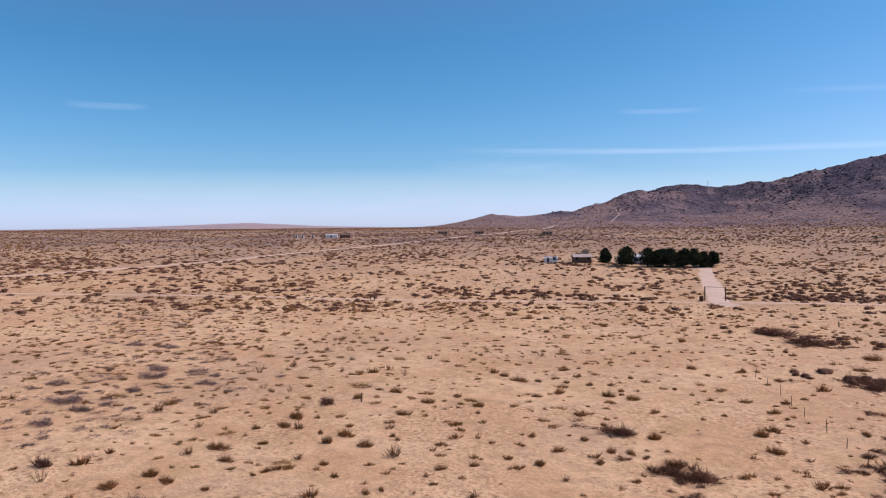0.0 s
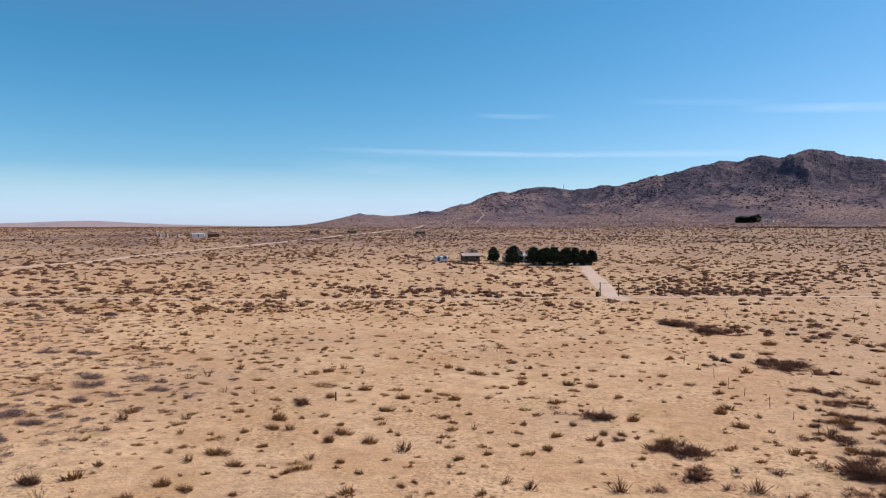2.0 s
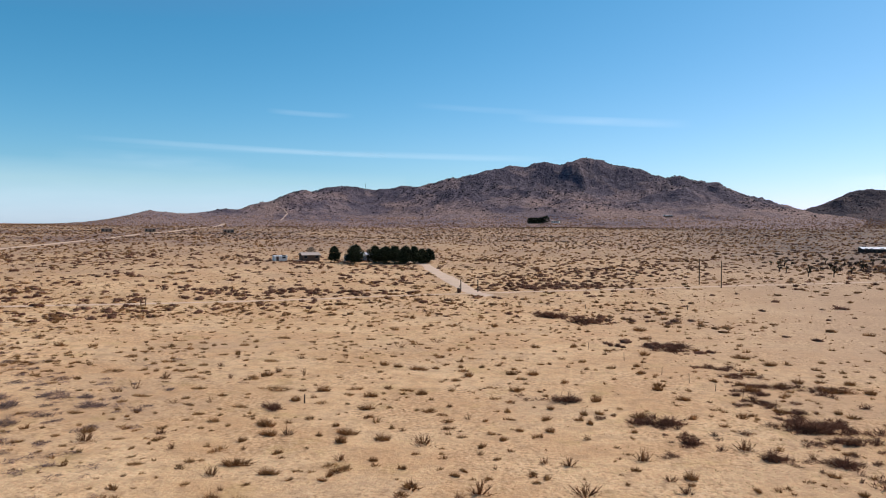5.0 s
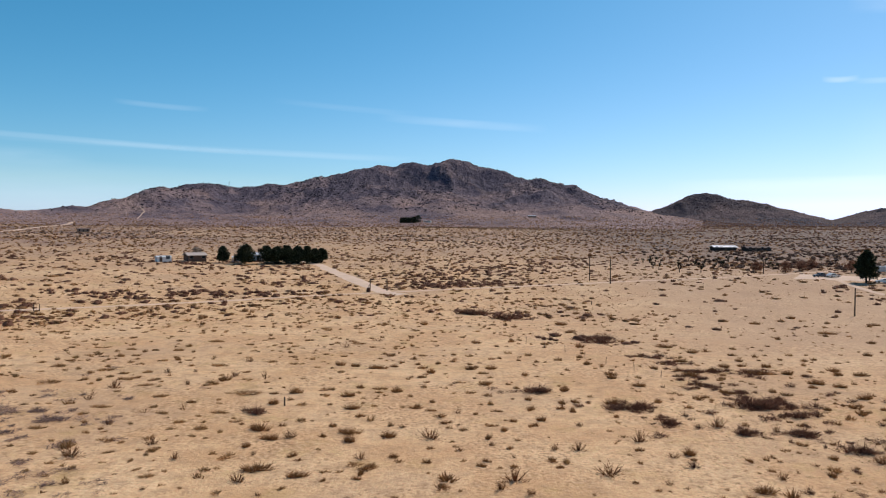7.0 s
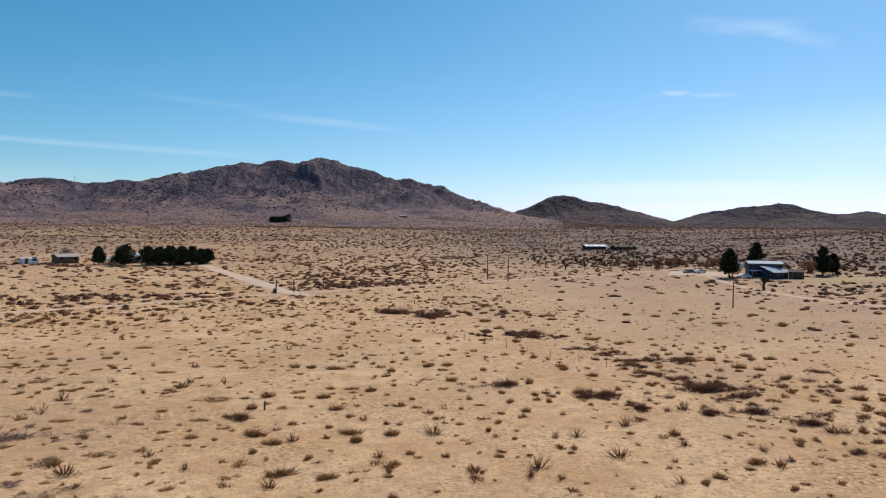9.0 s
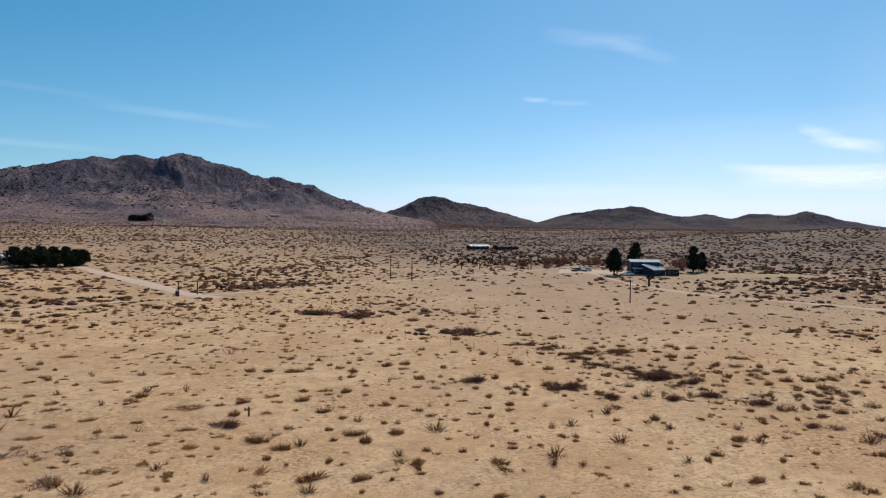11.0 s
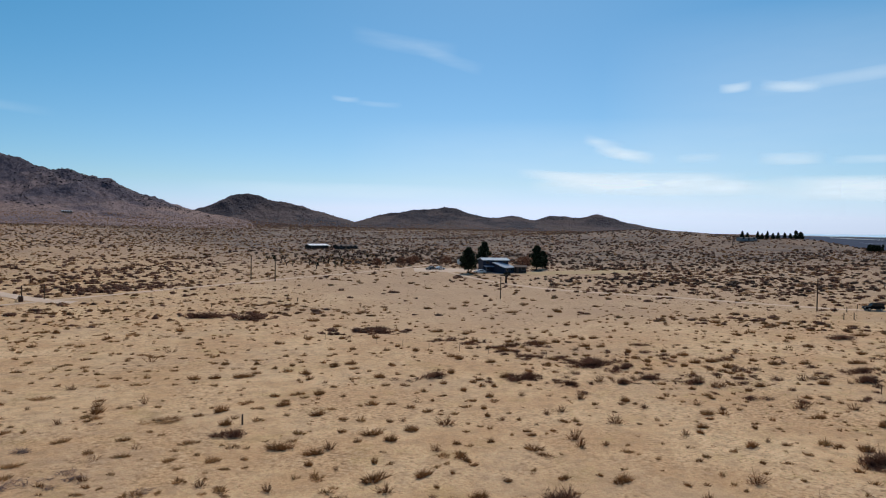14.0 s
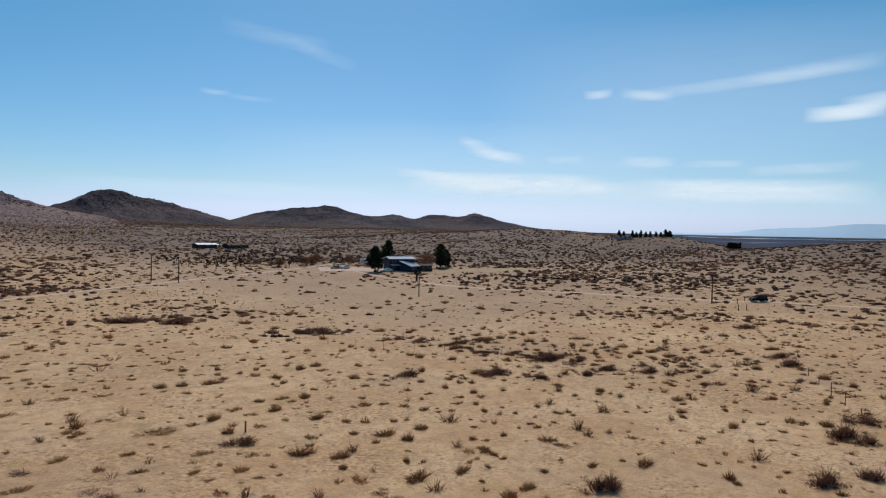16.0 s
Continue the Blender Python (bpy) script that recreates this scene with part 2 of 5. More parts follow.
DEAD = leaf_material("dead_dark_brush", (0.08, 0.036, 0.025), (0.23, 0.115, 0.076))
TWIG = leaf_material("dark_red_twigs", (0.12, 0.048, 0.024), (0.30, 0.145, 0.068), 0.8, 0.35)
PINE = leaf_material("pine_needles", (0.010, 0.015, 0.008), (0.04, 0.05, 0.024), 0.7, 0.1)


# ---- the land ----
TABLE = np.random.RandomState(7).rand(256, 256)


def smooth(a, b, x):
    """0 below a, 1 above b, with a soft step between."""
    t = np.clip((x - a) / (b - a), 0, 1)
    return t * t * (3 - 2 * t)


def lattice(x, y):
    """Soft random field with cells of one unit, 0 to 1."""
    i, j = np.floor(x).astype(int), np.floor(y).astype(int)
    u, v = x - i, y - j
    u, v = u * u * (3 - 2 * u), v * v * (3 - 2 * v)
    a, b = TABLE[i % 256, j % 256], TABLE[(i + 1) % 256, j % 256]
    c, d = TABLE[i % 256, (j + 1) % 256], TABLE[(i + 1) % 256, (j + 1) % 256]
    return (a * (1 - u) + b * u) * (1 - v) + (c * (1 - u) + d * u) * v


def fractal(x, y, octaves=4):
    """Layers of the field, about -0.5 to 0.5."""
    total, size, weight = 0, 1.0, 0.5
    for k in range(octaves):
        total = total + weight * (lattice(x * size + 17.3 * k, y * size - 9.1 * k) - 0.5)
        size, weight = size * 2.07, weight * 0.5
    return total


def ridged(x, y, octaves=4):
    """Sharp crests and gullies, about 0 to 1."""
    total, size, weight = 0, 1.0, 0.5
    for k in range(octaves):
        n = lattice(x * size + 31.7 * k, y * size + 5.3 * k)
        total = total + weight * (1 - np.abs(2 * n - 1)) ** 1.5
        size, weight = size * 2.13, weight * 0.5
    return total


def base_height(x, y):
    """The plain: nearly level in the middle, rising gently outwards, sinking to a wide basin in the east."""
    x, y = np.asarray(x, float), np.asarray(y, float)
    r = np.hypot(x - 20, y - 75)
    east = np.degrees(np.arctan2(x + 48, y - 18))
    soft = 25 * np.log1p(np.exp(np.clip((r - 85) / 25, -40, 40)))
    open_plain = 0.028 * (760 - 55 * np.log1p(np.exp(np.clip((760 - soft) / 55, -40, 40)))) + 0.0035 * np.maximum(r - 845, 0)
    basin = 0.028 * np.minimum(soft, 300) + 0.0070 * np.maximum(r - 900, 0) - 3 * smooth(450, 700, r)
    w = smooth(58, 68, east) * (1 - smooth(120, 160, east))
    z = open_plain * (1 - w) + basin * w
    z = z + 2.0 * smooth(40, 130, -x) * smooth(700, 200, r) * smooth(-200, 0, y)
    z = z - 1.3 * np.exp(-((x - 95) / 55) ** 2 - ((y - 165) / 60) ** 2)
    roll = smooth(60, 300, r)
    return z + fractal(x / 90, y / 90, 3) * (0.5 + 1.6 * roll) + 0.12 * fractal(x / 7, y / 7, 3)


def bumps_height(bumps, x, y, rough):
    """A range of hills: peaks (x, y, height, reach) that run into one another, with spurs and gullies."""
    wx = x + 60 * fractal(x / 170, y / 170, 2)
    wy = y + 60 * fractal(x / 170 + 40, y / 170 + 8, 2)
    total = 0
    for px, py, h, s in bumps:
        d = np.hypot(wx - px, wy - py) / s
        total = total + (h * np.exp(-0.7 * d ** 1.45)) ** 3
    z = total ** (1 / 3)
    spur = ridged(x / 190 + 4, y / 250, 2) - 0.45
    gully = ridged(x / 62 + 2, y / 105, 3) - 0.45
    fine = ridged(x / 24 + 9, y / 28, 3) - 0.45
    crag = ridged(x / 9 + 1, y / 10, 2) - 0.4
    return z + rough * (spur * np.minimum(z, 70) * 0.50 + gully * np.minimum(z, 55) * 0.28 + fine * np.minimum(z, 40) * 0.14 + crag * np.minimum(z, 50) * 0.04)


def surface(name, x, y, z, material, label, category, kind="structure", closed=False):
    """A sheet over a grid of places; closed: its first dimension runs round."""
    n, k = x.shape
    verts = np.stack([x, y, z], -1).reshape(-1, 3)
    i, j = np.meshgrid(np.arange(n if closed else n - 1), np.arange(k - 1), indexing="ij")
    a, b = i * k + j, (i + 1) % n * k + j
    faces = np.stack([a, a + 1, b + 1, b], -1).reshape(-1, 4)
    me = bpy.data.meshes.new(name)
    me.vertices.add(len(verts)), me.loops.add(faces.size), me.polygons.add(len(faces))
    me.vertices.foreach_set("co", verts.astype(np.float32).ravel())
    me.loops.foreach_set("vertex_index", faces.ravel())
    me.polygons.foreach_set("loop_start", np.arange(len(faces)) * 4)
    me.polygons.foreach_set("use_smooth", np.ones(len(faces), bool))
    me.update()
    me.validate()
    me.materials.append(material)
    return tagged(new(name, me), label, category, kind=kind)


rings = [0.0, 0.6]
while rings[-1] < 4750:
    rings.append(rings[-1] + max(1.2, 0.018 * rings[-1]))
turn, ring = np.meshgrid(-np.radians(np.arange(0, 360, 0.75)), np.array(rings), indexing="ij")
gx, gy = ring * np.sin(turn), 60 + ring * np.cos(turn)
surface("ground", gx, gy, base_height(gx, gy), SAND, "pale tan sandy desert ground with dry litter", "ground", closed=True)

WEST_CREST = [
    (-645, 855, 21.1, 55),
    (-635, 888, 8.3, 62),
    (-602, 939, 23.6, 60),
    (-591, 953, 2.0, 62),
    (-569, 974, 1.3, 60),
    (-557, 1011, 1.9, 62),
    (-536, 1052, 65.8, 84),
    (-539, 1111, 17.1, 62),
    (-517, 1183, 62.9, 107),
    (-433, 1225, 49.0, 62),
    (-405, 1247, 61.0, 99),
    (-366, 1269, 58.3, 62),
    (-341, 1287, 75.2, 110),
    (-275, 1307, 51.9, 62),
]
MAIN_CREST = [
    (-255, 1317, 87.7, 110),
    (-209, 1329, 91.9, 62),
    (-141, 1344, 83.7, 99),
    (-133, 1344, 81.8, 62),
    (-62, 1350, 103.7, 108),
    (-68, 1339, 93.5, 62),
    (5, 1331, 88.7, 109),
    (73, 1329, 35.1, 62),
    (107, 1327, 37.1, 120),
    (128, 1325, 32.7, 62),
    (149, 1323, 73.9, 118),
    (201, 1310, 3.2, 62),
    (229, 1301, 1.9, 90),
]
FOOTHILLS = [
    (-521, 1059, 18.3, 90),
    (-419, 1130, 20.4, 110),
    (-298, 1175, 39.0, 120),
    (-189, 1205, 55.6, 120),
    (-61, 1215, 55.4, 130),
    (61, 1215, 44.8, 120),
    (178, 1230, 22.9, 120),
]
MOUNTAIN = WEST_CREST + MAIN_CREST + FOOTHILLS
EAST_HILL = [
    (338, 1287, 35.7, 60),
    (367, 1295, 24.6, 62),
    (401, 1301, 70.5, 75),
    (417, 1295, 24.4, 62),
    (488, 1271, 34.5, 78),
]
SOUTH_HILLS = [
    (657, 1260, 3.8, 60),
    (687, 1197, 36.4, 79),
    (738, 1152, 39.6, 80),
    (786, 1118, 20.4, 70),
    (875, 1071, 29.0, 80),
    (992, 1071, 38.3, 70),
    (1055, 1006, 40.2, 69),
]
HOUSE_RIDGE = [
    (451, 419, 10.4, 89),
    (437, 372, 8.4, 78),
    (420, 326, 6.2, 68),
    (415, 286, 3.5, 58),
    (430, 272, 8.2, 42),
    (449, 260, 7.9, 32),
    (330, 80, 7.0, 60),
    (370, 129, 6.0, 56),
    (422, 145, 4.6, 53),
    (390, 90, 10.8, 62),
]
WEST_HILL = [
    (-2221, 1299, 21.7, 220),
    (-2291, 1166, 8.7, 250),
    (-2368, 992, 6.4, 260),
]
RANGES = ((MOUNTAIN, 1.0), (EAST_HILL, 0.9), (SOUTH_HILLS, 0.8), (HOUSE_RIDGE, 0.35), (WEST_HILL, 0.4))


def land_height(x, y):
    """The top of the land at a place, hills included."""
    x, y = np.atleast_1d(np.asarray(x, float)), np.atleast_1d(np.asarray(y, float))
    z = np.zeros_like(x)
    for bumps, rough in RANGES:
        z = np.maximum(z, bumps_height(bumps, x, y, rough) - 0.6)
    return base_height(x, y) + z


def range_of_hills(name, bumps, rough, bearings, reach, steps, label, cover=HILL):
    """A range as a sheet of its own that comes up through the plain."""
    a, r = np.meshgrid(np.radians(np.arange(*bearings, steps[0])), np.arange(*reach, steps[1]), indexing="ij")
    x, y = r * np.sin(a), 10 + r * np.cos(a)
    z = base_height(x, y) + bumps_height(bumps, x, y, rough) - 0.6
    surface(name, x[::-1], y[::-1], z[::-1], cover, label, "mountain")


range_of_hills("mountain", MOUNTAIN, 1.0, (-52, 17), (800, 1600), (0.1, 3.5), "dark brown rocky desert mountain with several peaks")
range_of_hills("hill", EAST_HILL, 0.9, (8, 30), (1080, 1600), (0.12, 4), "rounded brown desert hill with scrub", SHADED_HILL)
range_of_hills("hill", SOUTH_HILLS, 0.8, (22, 56), (1100, 1700), (0.12, 4), "low chain of brown scrubby hills", SHADED_HILL)
range_of_hills("hill", HOUSE_RIDGE, 0.35, (20, 95), (180, 900), (0.35, 5), "low grey-brown ridge with a house on top", SAND)
range_of_hills("hill", WEST_HILL, 0.4, (-88, -44), (1900, 3400), (0.25, 12), "distant low pale hill on the horizon", PALE_HILL)


# ---- building helpers ----
def part(name, bm, material, parent=None, label="", smooth_faces=False):
    """Links a bmesh as one mesh object, under a thing where one is given."""
    me = bpy.data.meshes.new(name)
    bm.to_mesh(me)
    bm.free()
    me.materials.append(material)
    if smooth_faces:
        me.polygons.foreach_set("use_smooth", np.ones(len(me.polygons), bool))
    ob = new(name, me)
    ob.parent = parent
    return tagged(ob, label)


def thing(name, label, category, group="", at=(0, 0, 0), turn=0.0):
    """An Empty at a thing's base, to hold its parts."""
    ob = tagged(new(name), label, category, group)
    ob.matrix_basis = pose(*at, 0, 0, turn)
    return ob


def box(bm, size, at=(0, 0, 0), turn=(0, 0, 0), bevel=0.0):
    """Adds a box that stands on its place (its base at at.z)."""
    m = pose(*at, *turn) @ Matrix.Translation((0, 0, size[2] / 2)) @ Matrix.Diagonal((*size, 1))
    made = bmesh.ops.create_cube(bm, size=1, matrix=m)["verts"]
    if bevel:
        edges = list({e for v in made for e in v.link_edges})
        bmesh.ops.bevel(bm, geom=edges, offset=bevel, segments=1, affect="EDGES")
    return bm


def boxed(*args, **more):
    return box(bmesh.new(), *args, **more)


def rod(bm, a, b, r0, r1, sides=7):
    """Adds a tapered round bar from a to b."""
    a, b = Vector(a), Vector(b)
    m = Matrix.Translation((a + b) / 2) @ (b - a).to_track_quat("Z", "Y").to_matrix().to_4x4()
    bmesh.ops.create_cone(bm, cap_ends=True, segments=sides, radius1=r0, radius2=r1, depth=(b - a).length, matrix=m)
    return bm


def prism(outline, depth):
    """A solid with an outline in x and z, that runs along y from -depth / 2 to depth / 2."""
    bm = bmesh.new()
    rims = [[bm.verts.new((x, y, z)) for x, z in outline] for y in (-depth / 2, depth / 2)]
    n = len(outline)
    bm.faces.new(rims[0])
    bm.faces.new(rims[1][::-1])
    for k in range(n):
        bm.faces.new((rims[0][k], rims[1][k], rims[1][(k + 1) % n], rims[0][(k + 1) % n]))
    bmesh.ops.recalc_face_normals(bm, faces=bm.faces)
    return bm


def ground_at(x, y):
    return float(land_height(x, y)[0])


def on_ground(x, y, sink=0.05):
    return (x, y, ground_at(x, y) - sink)


def mesh_of(name, verts, faces, material):
    """A mesh from arrays of triangles."""
    me = bpy.data.meshes.new(name)
    me.vertices.add(len(verts)), me.loops.add(faces.size), me.polygons.add(len(faces))
    me.vertices.foreach_set("co", verts.astype(np.float32).ravel())
    me.loops.foreach_set("vertex_index", faces.ravel().astype(np.int32))
    me.polygons.foreach_set("loop_start", np.arange(len(faces)) * 3)
    me.update()
    me.validate()
    me.materials.append(material)
    return me


# ---- roads and tracks ----
def along(points, step=2.0):
    """A soft line through places, with its directions."""
    p = np.array(points, float)
    for _ in range(3):
        q = np.empty((2 * len(p) - 2, 2))
        q[0::2], q[1::2] = 0.75 * p[:-1] + 0.25 * p[1:], 0.25 * p[:-1] + 0.75 * p[1:]
        p = np.vstack([p[:1], q, p[-1:]])
    d = np.r_[0, np.cumsum(np.hypot(*np.diff(p, axis=0).T))]
    s = np.arange(0, d[-1], step)
    x, y = np.interp(s, d, p[:, 0]), np.interp(s, d, p[:, 1])
    way = np.stack([np.gradient(x), np.gradient(y)], -1)
    way /= np.linalg.norm(way, axis=1)[:, None]
    return x, y, way


ROADS = []


def road(name, points, width, material, label, lift=0.10, step=2.0):
    x, y, way = along(points, step)
    ROADS.append((x, y, width))
    across = np.linspace(-0.5, 0.5, 7)
    ragged = 1 + 0.9 * fractal(x / 7 + 3, y / 7, 3)
    side = across[None, :] * (width * ragged)[:, None]
    rx, ry = x[:, None] + way[:, 1:2] * side, y[:, None] - way[:, 0:1] * side
    rz = land_height(rx.ravel(), ry.ravel()).reshape(rx.shape) + lift - 0.35 * np.abs(across[None, :]) ** 3 * 8 * lift
    surface(name, rx, ry, rz, material, label, "road")


def gravel(name, colour):
    m, t, b = blank(name)
    where = node(t, "ShaderNodeNewGeometry").outputs["Position"]
    big, small = noise_of(t, where, 0.25, 4), noise_of(t, where, 4.0, 5, 0.7)
    c = ramp(t, big, (0.3, tuple(v * 0.82 for v in colour)), (0.7, colour))
    c = mixed(t, 0.5, c, ramp(t, small, (0.3, (0.4, 0.4, 0.4)), (0.7, (0.62, 0.62, 0.62))), "OVERLAY")
    t.links.new(c, b.inputs["Base Color"])
    b.inputs["Roughness"].default_value = 0.95
    t.links.new(node(t, "ShaderNodeBump", Strength=0.4, Distance=0.05, Height=small).outputs["Normal"], b.inputs["Normal"])
    return m


LANE_DIRT = gravel("lane_dirt", (0.64, 0.44, 0.305))
DRIVE_GRAVEL = gravel("drive_gravel", (0.64, 0.455, 0.33))
road("dirt_lane", [(-170, 52), (-135, 87), (-109, 114), (-81, 142), (-60, 164), (-44, 180), (-24, 192), (8, 211), (47, 231), (92, 250), (120, 261), (135, 268)], 1.9, LANE_DIRT, "narrow pale dirt lane across the desert")
road("driveway", [(-18, 188), (-22, 190), (-26, 197), (-33, 212), (-45, 237), (-55, 256), (-64.5, 279), (-76, 290)], 4.8, DRIVE_GRAVEL, "pale gravel driveway that leads to the pines")
road("desert_road", [(-200, 80), (-210, 117), (-223, 162), (-239, 197), (-263, 244), (-281, 298), (-315, 381), (-386, 530), (-430, 650), (-500, 800)], 5.0, LANE_DIRT, "wide unpaved desert road")
road("yard_track", [(120, 240), (116, 222), (114, 206), (115, 193), (118, 176), (126, 155), (132, 138), (137, 115), (141, 98), (148, 86), (152, 70), (158, 50)], 2.3, LANE_DIRT, "sandy track past the blue house")
road("yard", [(112, 250), (124, 243), (134, 234), (140, 222)], 15.0, DRIVE_GRAVEL, "pale gravel yard with parked cars", lift=0.08)
road("hill_track", [(-457, 868), (-468, 895), (-480, 925), (-483, 938), (-492, 946), (-497, 951), (-502, 960)], 1.5, DRIVE_GRAVEL, "pale track winding up the mountain", lift=1.2, step=4.0)

# ---- lake and far range ----
def ring_part(name, bearings, reach, height, material, label, category, step=0.25):
    """A sheet over a stretch of bearings and distances."""
    a, r = np.meshgrid(np.radians(np.arange(*bearings, step)), np.array(reach, float), indexing="ij")
    x, y = -48 + r * np.sin(a), 18 + r * np.cos(a)
    surface(name, x[::-1], y[::-1], height(a, r, x, y)[::-1], material, label, category)


WATER, wt, wb = blank("lake_water")
wb.inputs["Base Color"].default_value, wb.inputs["Roughness"].default_value = (0.42, 0.55, 0.68, 1), 0.2
ring_part("lake", (61, 84), (3500, 3700, 3900, 4100), lambda a, r, x, y: base_height(x, y) + 4.0 + 0 * a, WATER, "pale blue lake far out on the plain", "lake")
# the basin floor is one dark blue tone, varied at random
FLATS = plain("basin_dark_blue", (0.035, 0.045, 0.085), 0.95, 0, 0.35, 0.004, 0)
ring_part("basin_floor", (60, 90), (800, 1100, 1500, 2000, 2500, 3000, 3450), lambda a, r, x, y: base_height(x, y) + 0.8, FLATS, "dark blue flats of the far basin", "ground")
SALT = plain("salt_flat", (0.50, 0.50, 0.50), 0.9, 0, 0.2, 0.004, 0)
ring_part("salt_flat", (64, 88), (2350, 2420, 2500), lambda a, r, x, y: base_height(x, y) + 2.2, SALT, "pale salt flat in the far basin", "ground")
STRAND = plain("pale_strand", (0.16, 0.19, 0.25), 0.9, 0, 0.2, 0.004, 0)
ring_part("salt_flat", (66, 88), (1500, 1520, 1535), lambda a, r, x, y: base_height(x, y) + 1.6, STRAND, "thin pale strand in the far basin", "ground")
# distance haze is put into the far range: pale blue colour, faint glow
FAR = plain("far_range_haze", (0.36, 0.47, 0.58), 1.0, 0, 0.08, 0.01, 0)
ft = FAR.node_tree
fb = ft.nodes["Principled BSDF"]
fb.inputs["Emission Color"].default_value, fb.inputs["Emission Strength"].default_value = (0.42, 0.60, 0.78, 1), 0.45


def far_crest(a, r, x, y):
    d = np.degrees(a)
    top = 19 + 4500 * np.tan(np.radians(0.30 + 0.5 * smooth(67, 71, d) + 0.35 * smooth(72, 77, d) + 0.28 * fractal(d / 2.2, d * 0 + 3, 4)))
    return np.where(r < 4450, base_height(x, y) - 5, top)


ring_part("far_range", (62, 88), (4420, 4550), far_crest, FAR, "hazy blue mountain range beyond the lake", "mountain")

# ---- poles, gate and fences ----
WOOD = plain("weathered_wood", (0.12, 0.085, 0.06), 0.9, 0, 0.4, 6)
RUST = plain("rusty_steel", (0.10, 0.055, 0.04), 0.8, 0.2, 0.4, 8)
DARK_STEEL = plain("dark_steel", (0.05, 0.05, 0.05), 0.6, 0.5, 0.2, 8)


def utility_pole(x, y, height):
    t = thing("utility_pole", "weathered wooden utility pole standing in the sand", "utility pole", "utility poles", on_ground(x, y))
    part("shaft", rod(bmesh.new(), (0, 0, 0), (0, 0, height), 0.17, 0.11, 10), WOOD, t)
    part("cap", rod(bmesh.new(), (0, 0, height), (0, 0, height + 0.08), 0.13, 0.05, 10), DARK_STEEL, t, "dark metal pole cap")
    part("step_band", rod(bmesh.new(), (0, 0, height * 0.82), (0, 0, height * 0.82 + 0.12), 0.15, 0.15, 10), DARK_STEEL, t, "metal band")


for px, py, ph in ((38.3, 233, 8.0), (43.9, 226, 8.0), (88.5, 165, 6.4), (104, 259, 5.4), (134.8, 98.5, 8.0), (365, 270, 7.6)):
    utility_pole(px, py, ph)

gate = thing("ranch_gate", "tall dark timber ranch gate over the driveway", "gate", at=on_ground(-25.8, 195.0), turn=16)
for side in (-2.4, 2.4):
    part("post", rod(bmesh.new(), (side, 0, 0), (side, 0, 3.6), 0.15, 0.13, 8), WOOD, gate)
part("crossbeam", rod(bmesh.new(), (-2.6, 0, 3.5), (2.6, 0, 3.5), 0.035, 0.035, 6), WOOD, gate)
part("stay", rod(bmesh.new(), (-2.4, 0, 2.3), (-3.6, 0, 0), 0.06, 0.06, 6), WOOD, gate)
drum = thing("barrel", "dark rusty steel barrel beside the gate post", "barrel", at=on_ground(-28.3, 192.9))
part("drum", rod(bmesh.new(), (0, 0, 0), (0, 0, 1.25), 0.5, 0.5, 14), RUST, drum)
part("rim", rod(bmesh.new(), (0, 0, 1.25), (0, 0, 1.31), 0.52, 0.52, 14), DARK_STEEL, drum)


def fence_post(x, y, height, r=0.05, lean=0.0):
    t = thing("fence_post", "thin weathered fence post in dry sand", "fence post", "fence posts", on_ground(x, y), lean * 40)
    part("stake", rod(bmesh.new(), (0, 0, 0), (lean, 0, height), r, r * 0.8, 6), WOOD, t)
    part("tip", rod(bmesh.new(), (lean, 0, height), (lean, 0, height + 0.06), r * 0.9, r * 0.3, 6), DARK_STEEL, t)


rnd = random.Random(5)
for k in range(9):
    fence_post(12 + 2.75 * k + rnd.uniform(-0.3, 0.3), 118 - 3.9 * k + rnd.uniform(-0.3, 0.3), rnd.uniform(0.9, 1.3), 0.035, rnd.uniform(-0.08, 0.08))
for k in range(6):
    fence_post(34 + 4.9 * k, 38 + 2.8 * k, rnd.uniform(1.1, 1.6), 0.05, rnd.uniform(-0.06, 0.06))
for px, py, ph in ((-85.7, 134.4, 1.5), (-84.8, 134.8, 1.5), (124, 87, 1.6), (126.5, 86, 1.6), (138, 93, 1.4), (145.5, 94, 1.3), (198, 110, 1.8), (-16.0, 75.6, 1.0), (-62, 171, 1.2), (8, 171, 1.0), (31, 176, 1.0)):
    fence_post(px, py, ph, 0.1, rnd.uniform(-0.08, 0.08))

mast = thing("radio_mast", "thin dark radio mast on the mountain ridge", "mast", at=on_ground(-467, 1206, 0.3))
part("pole", rod(bmesh.new(), (0, 0, 0), (0, 0, 10), 0.35, 0.25, 6), DARK_STEEL, mast)
part("antenna", rod(bmesh.new(), (0, 0, 10), (0, 0, 12), 0.12, 0.08, 6), DARK_STEEL, mast)
part("cross_arm", rod(bmesh.new(), (-1.2, 0, 8.5), (1.2, 0, 8.5), 0.12, 0.12, 6), DARK_STEEL, mast)

# ---- vehicles ----
GLASS = plain("tinted_glass", (0.02, 0.025, 0.03), 0.06, 0, 0.1, 2, 0)
TYRE = plain("tyre_rubber", (0.02, 0.02, 0.02), 0.85, 0, 0.2, 6)
RIM = plain("alloy_rim", (0.45, 0.45, 0.46), 0.35, 0.9, 0.1, 6, 0)
LAMP = plain("lamp_glass", (0.6, 0.6, 0.58), 0.15, 0, 0.1, 6, 0)
TAIL = plain("tail_lamp", (0.25, 0.02, 0.02), 0.2, 0, 0.1, 6, 0)


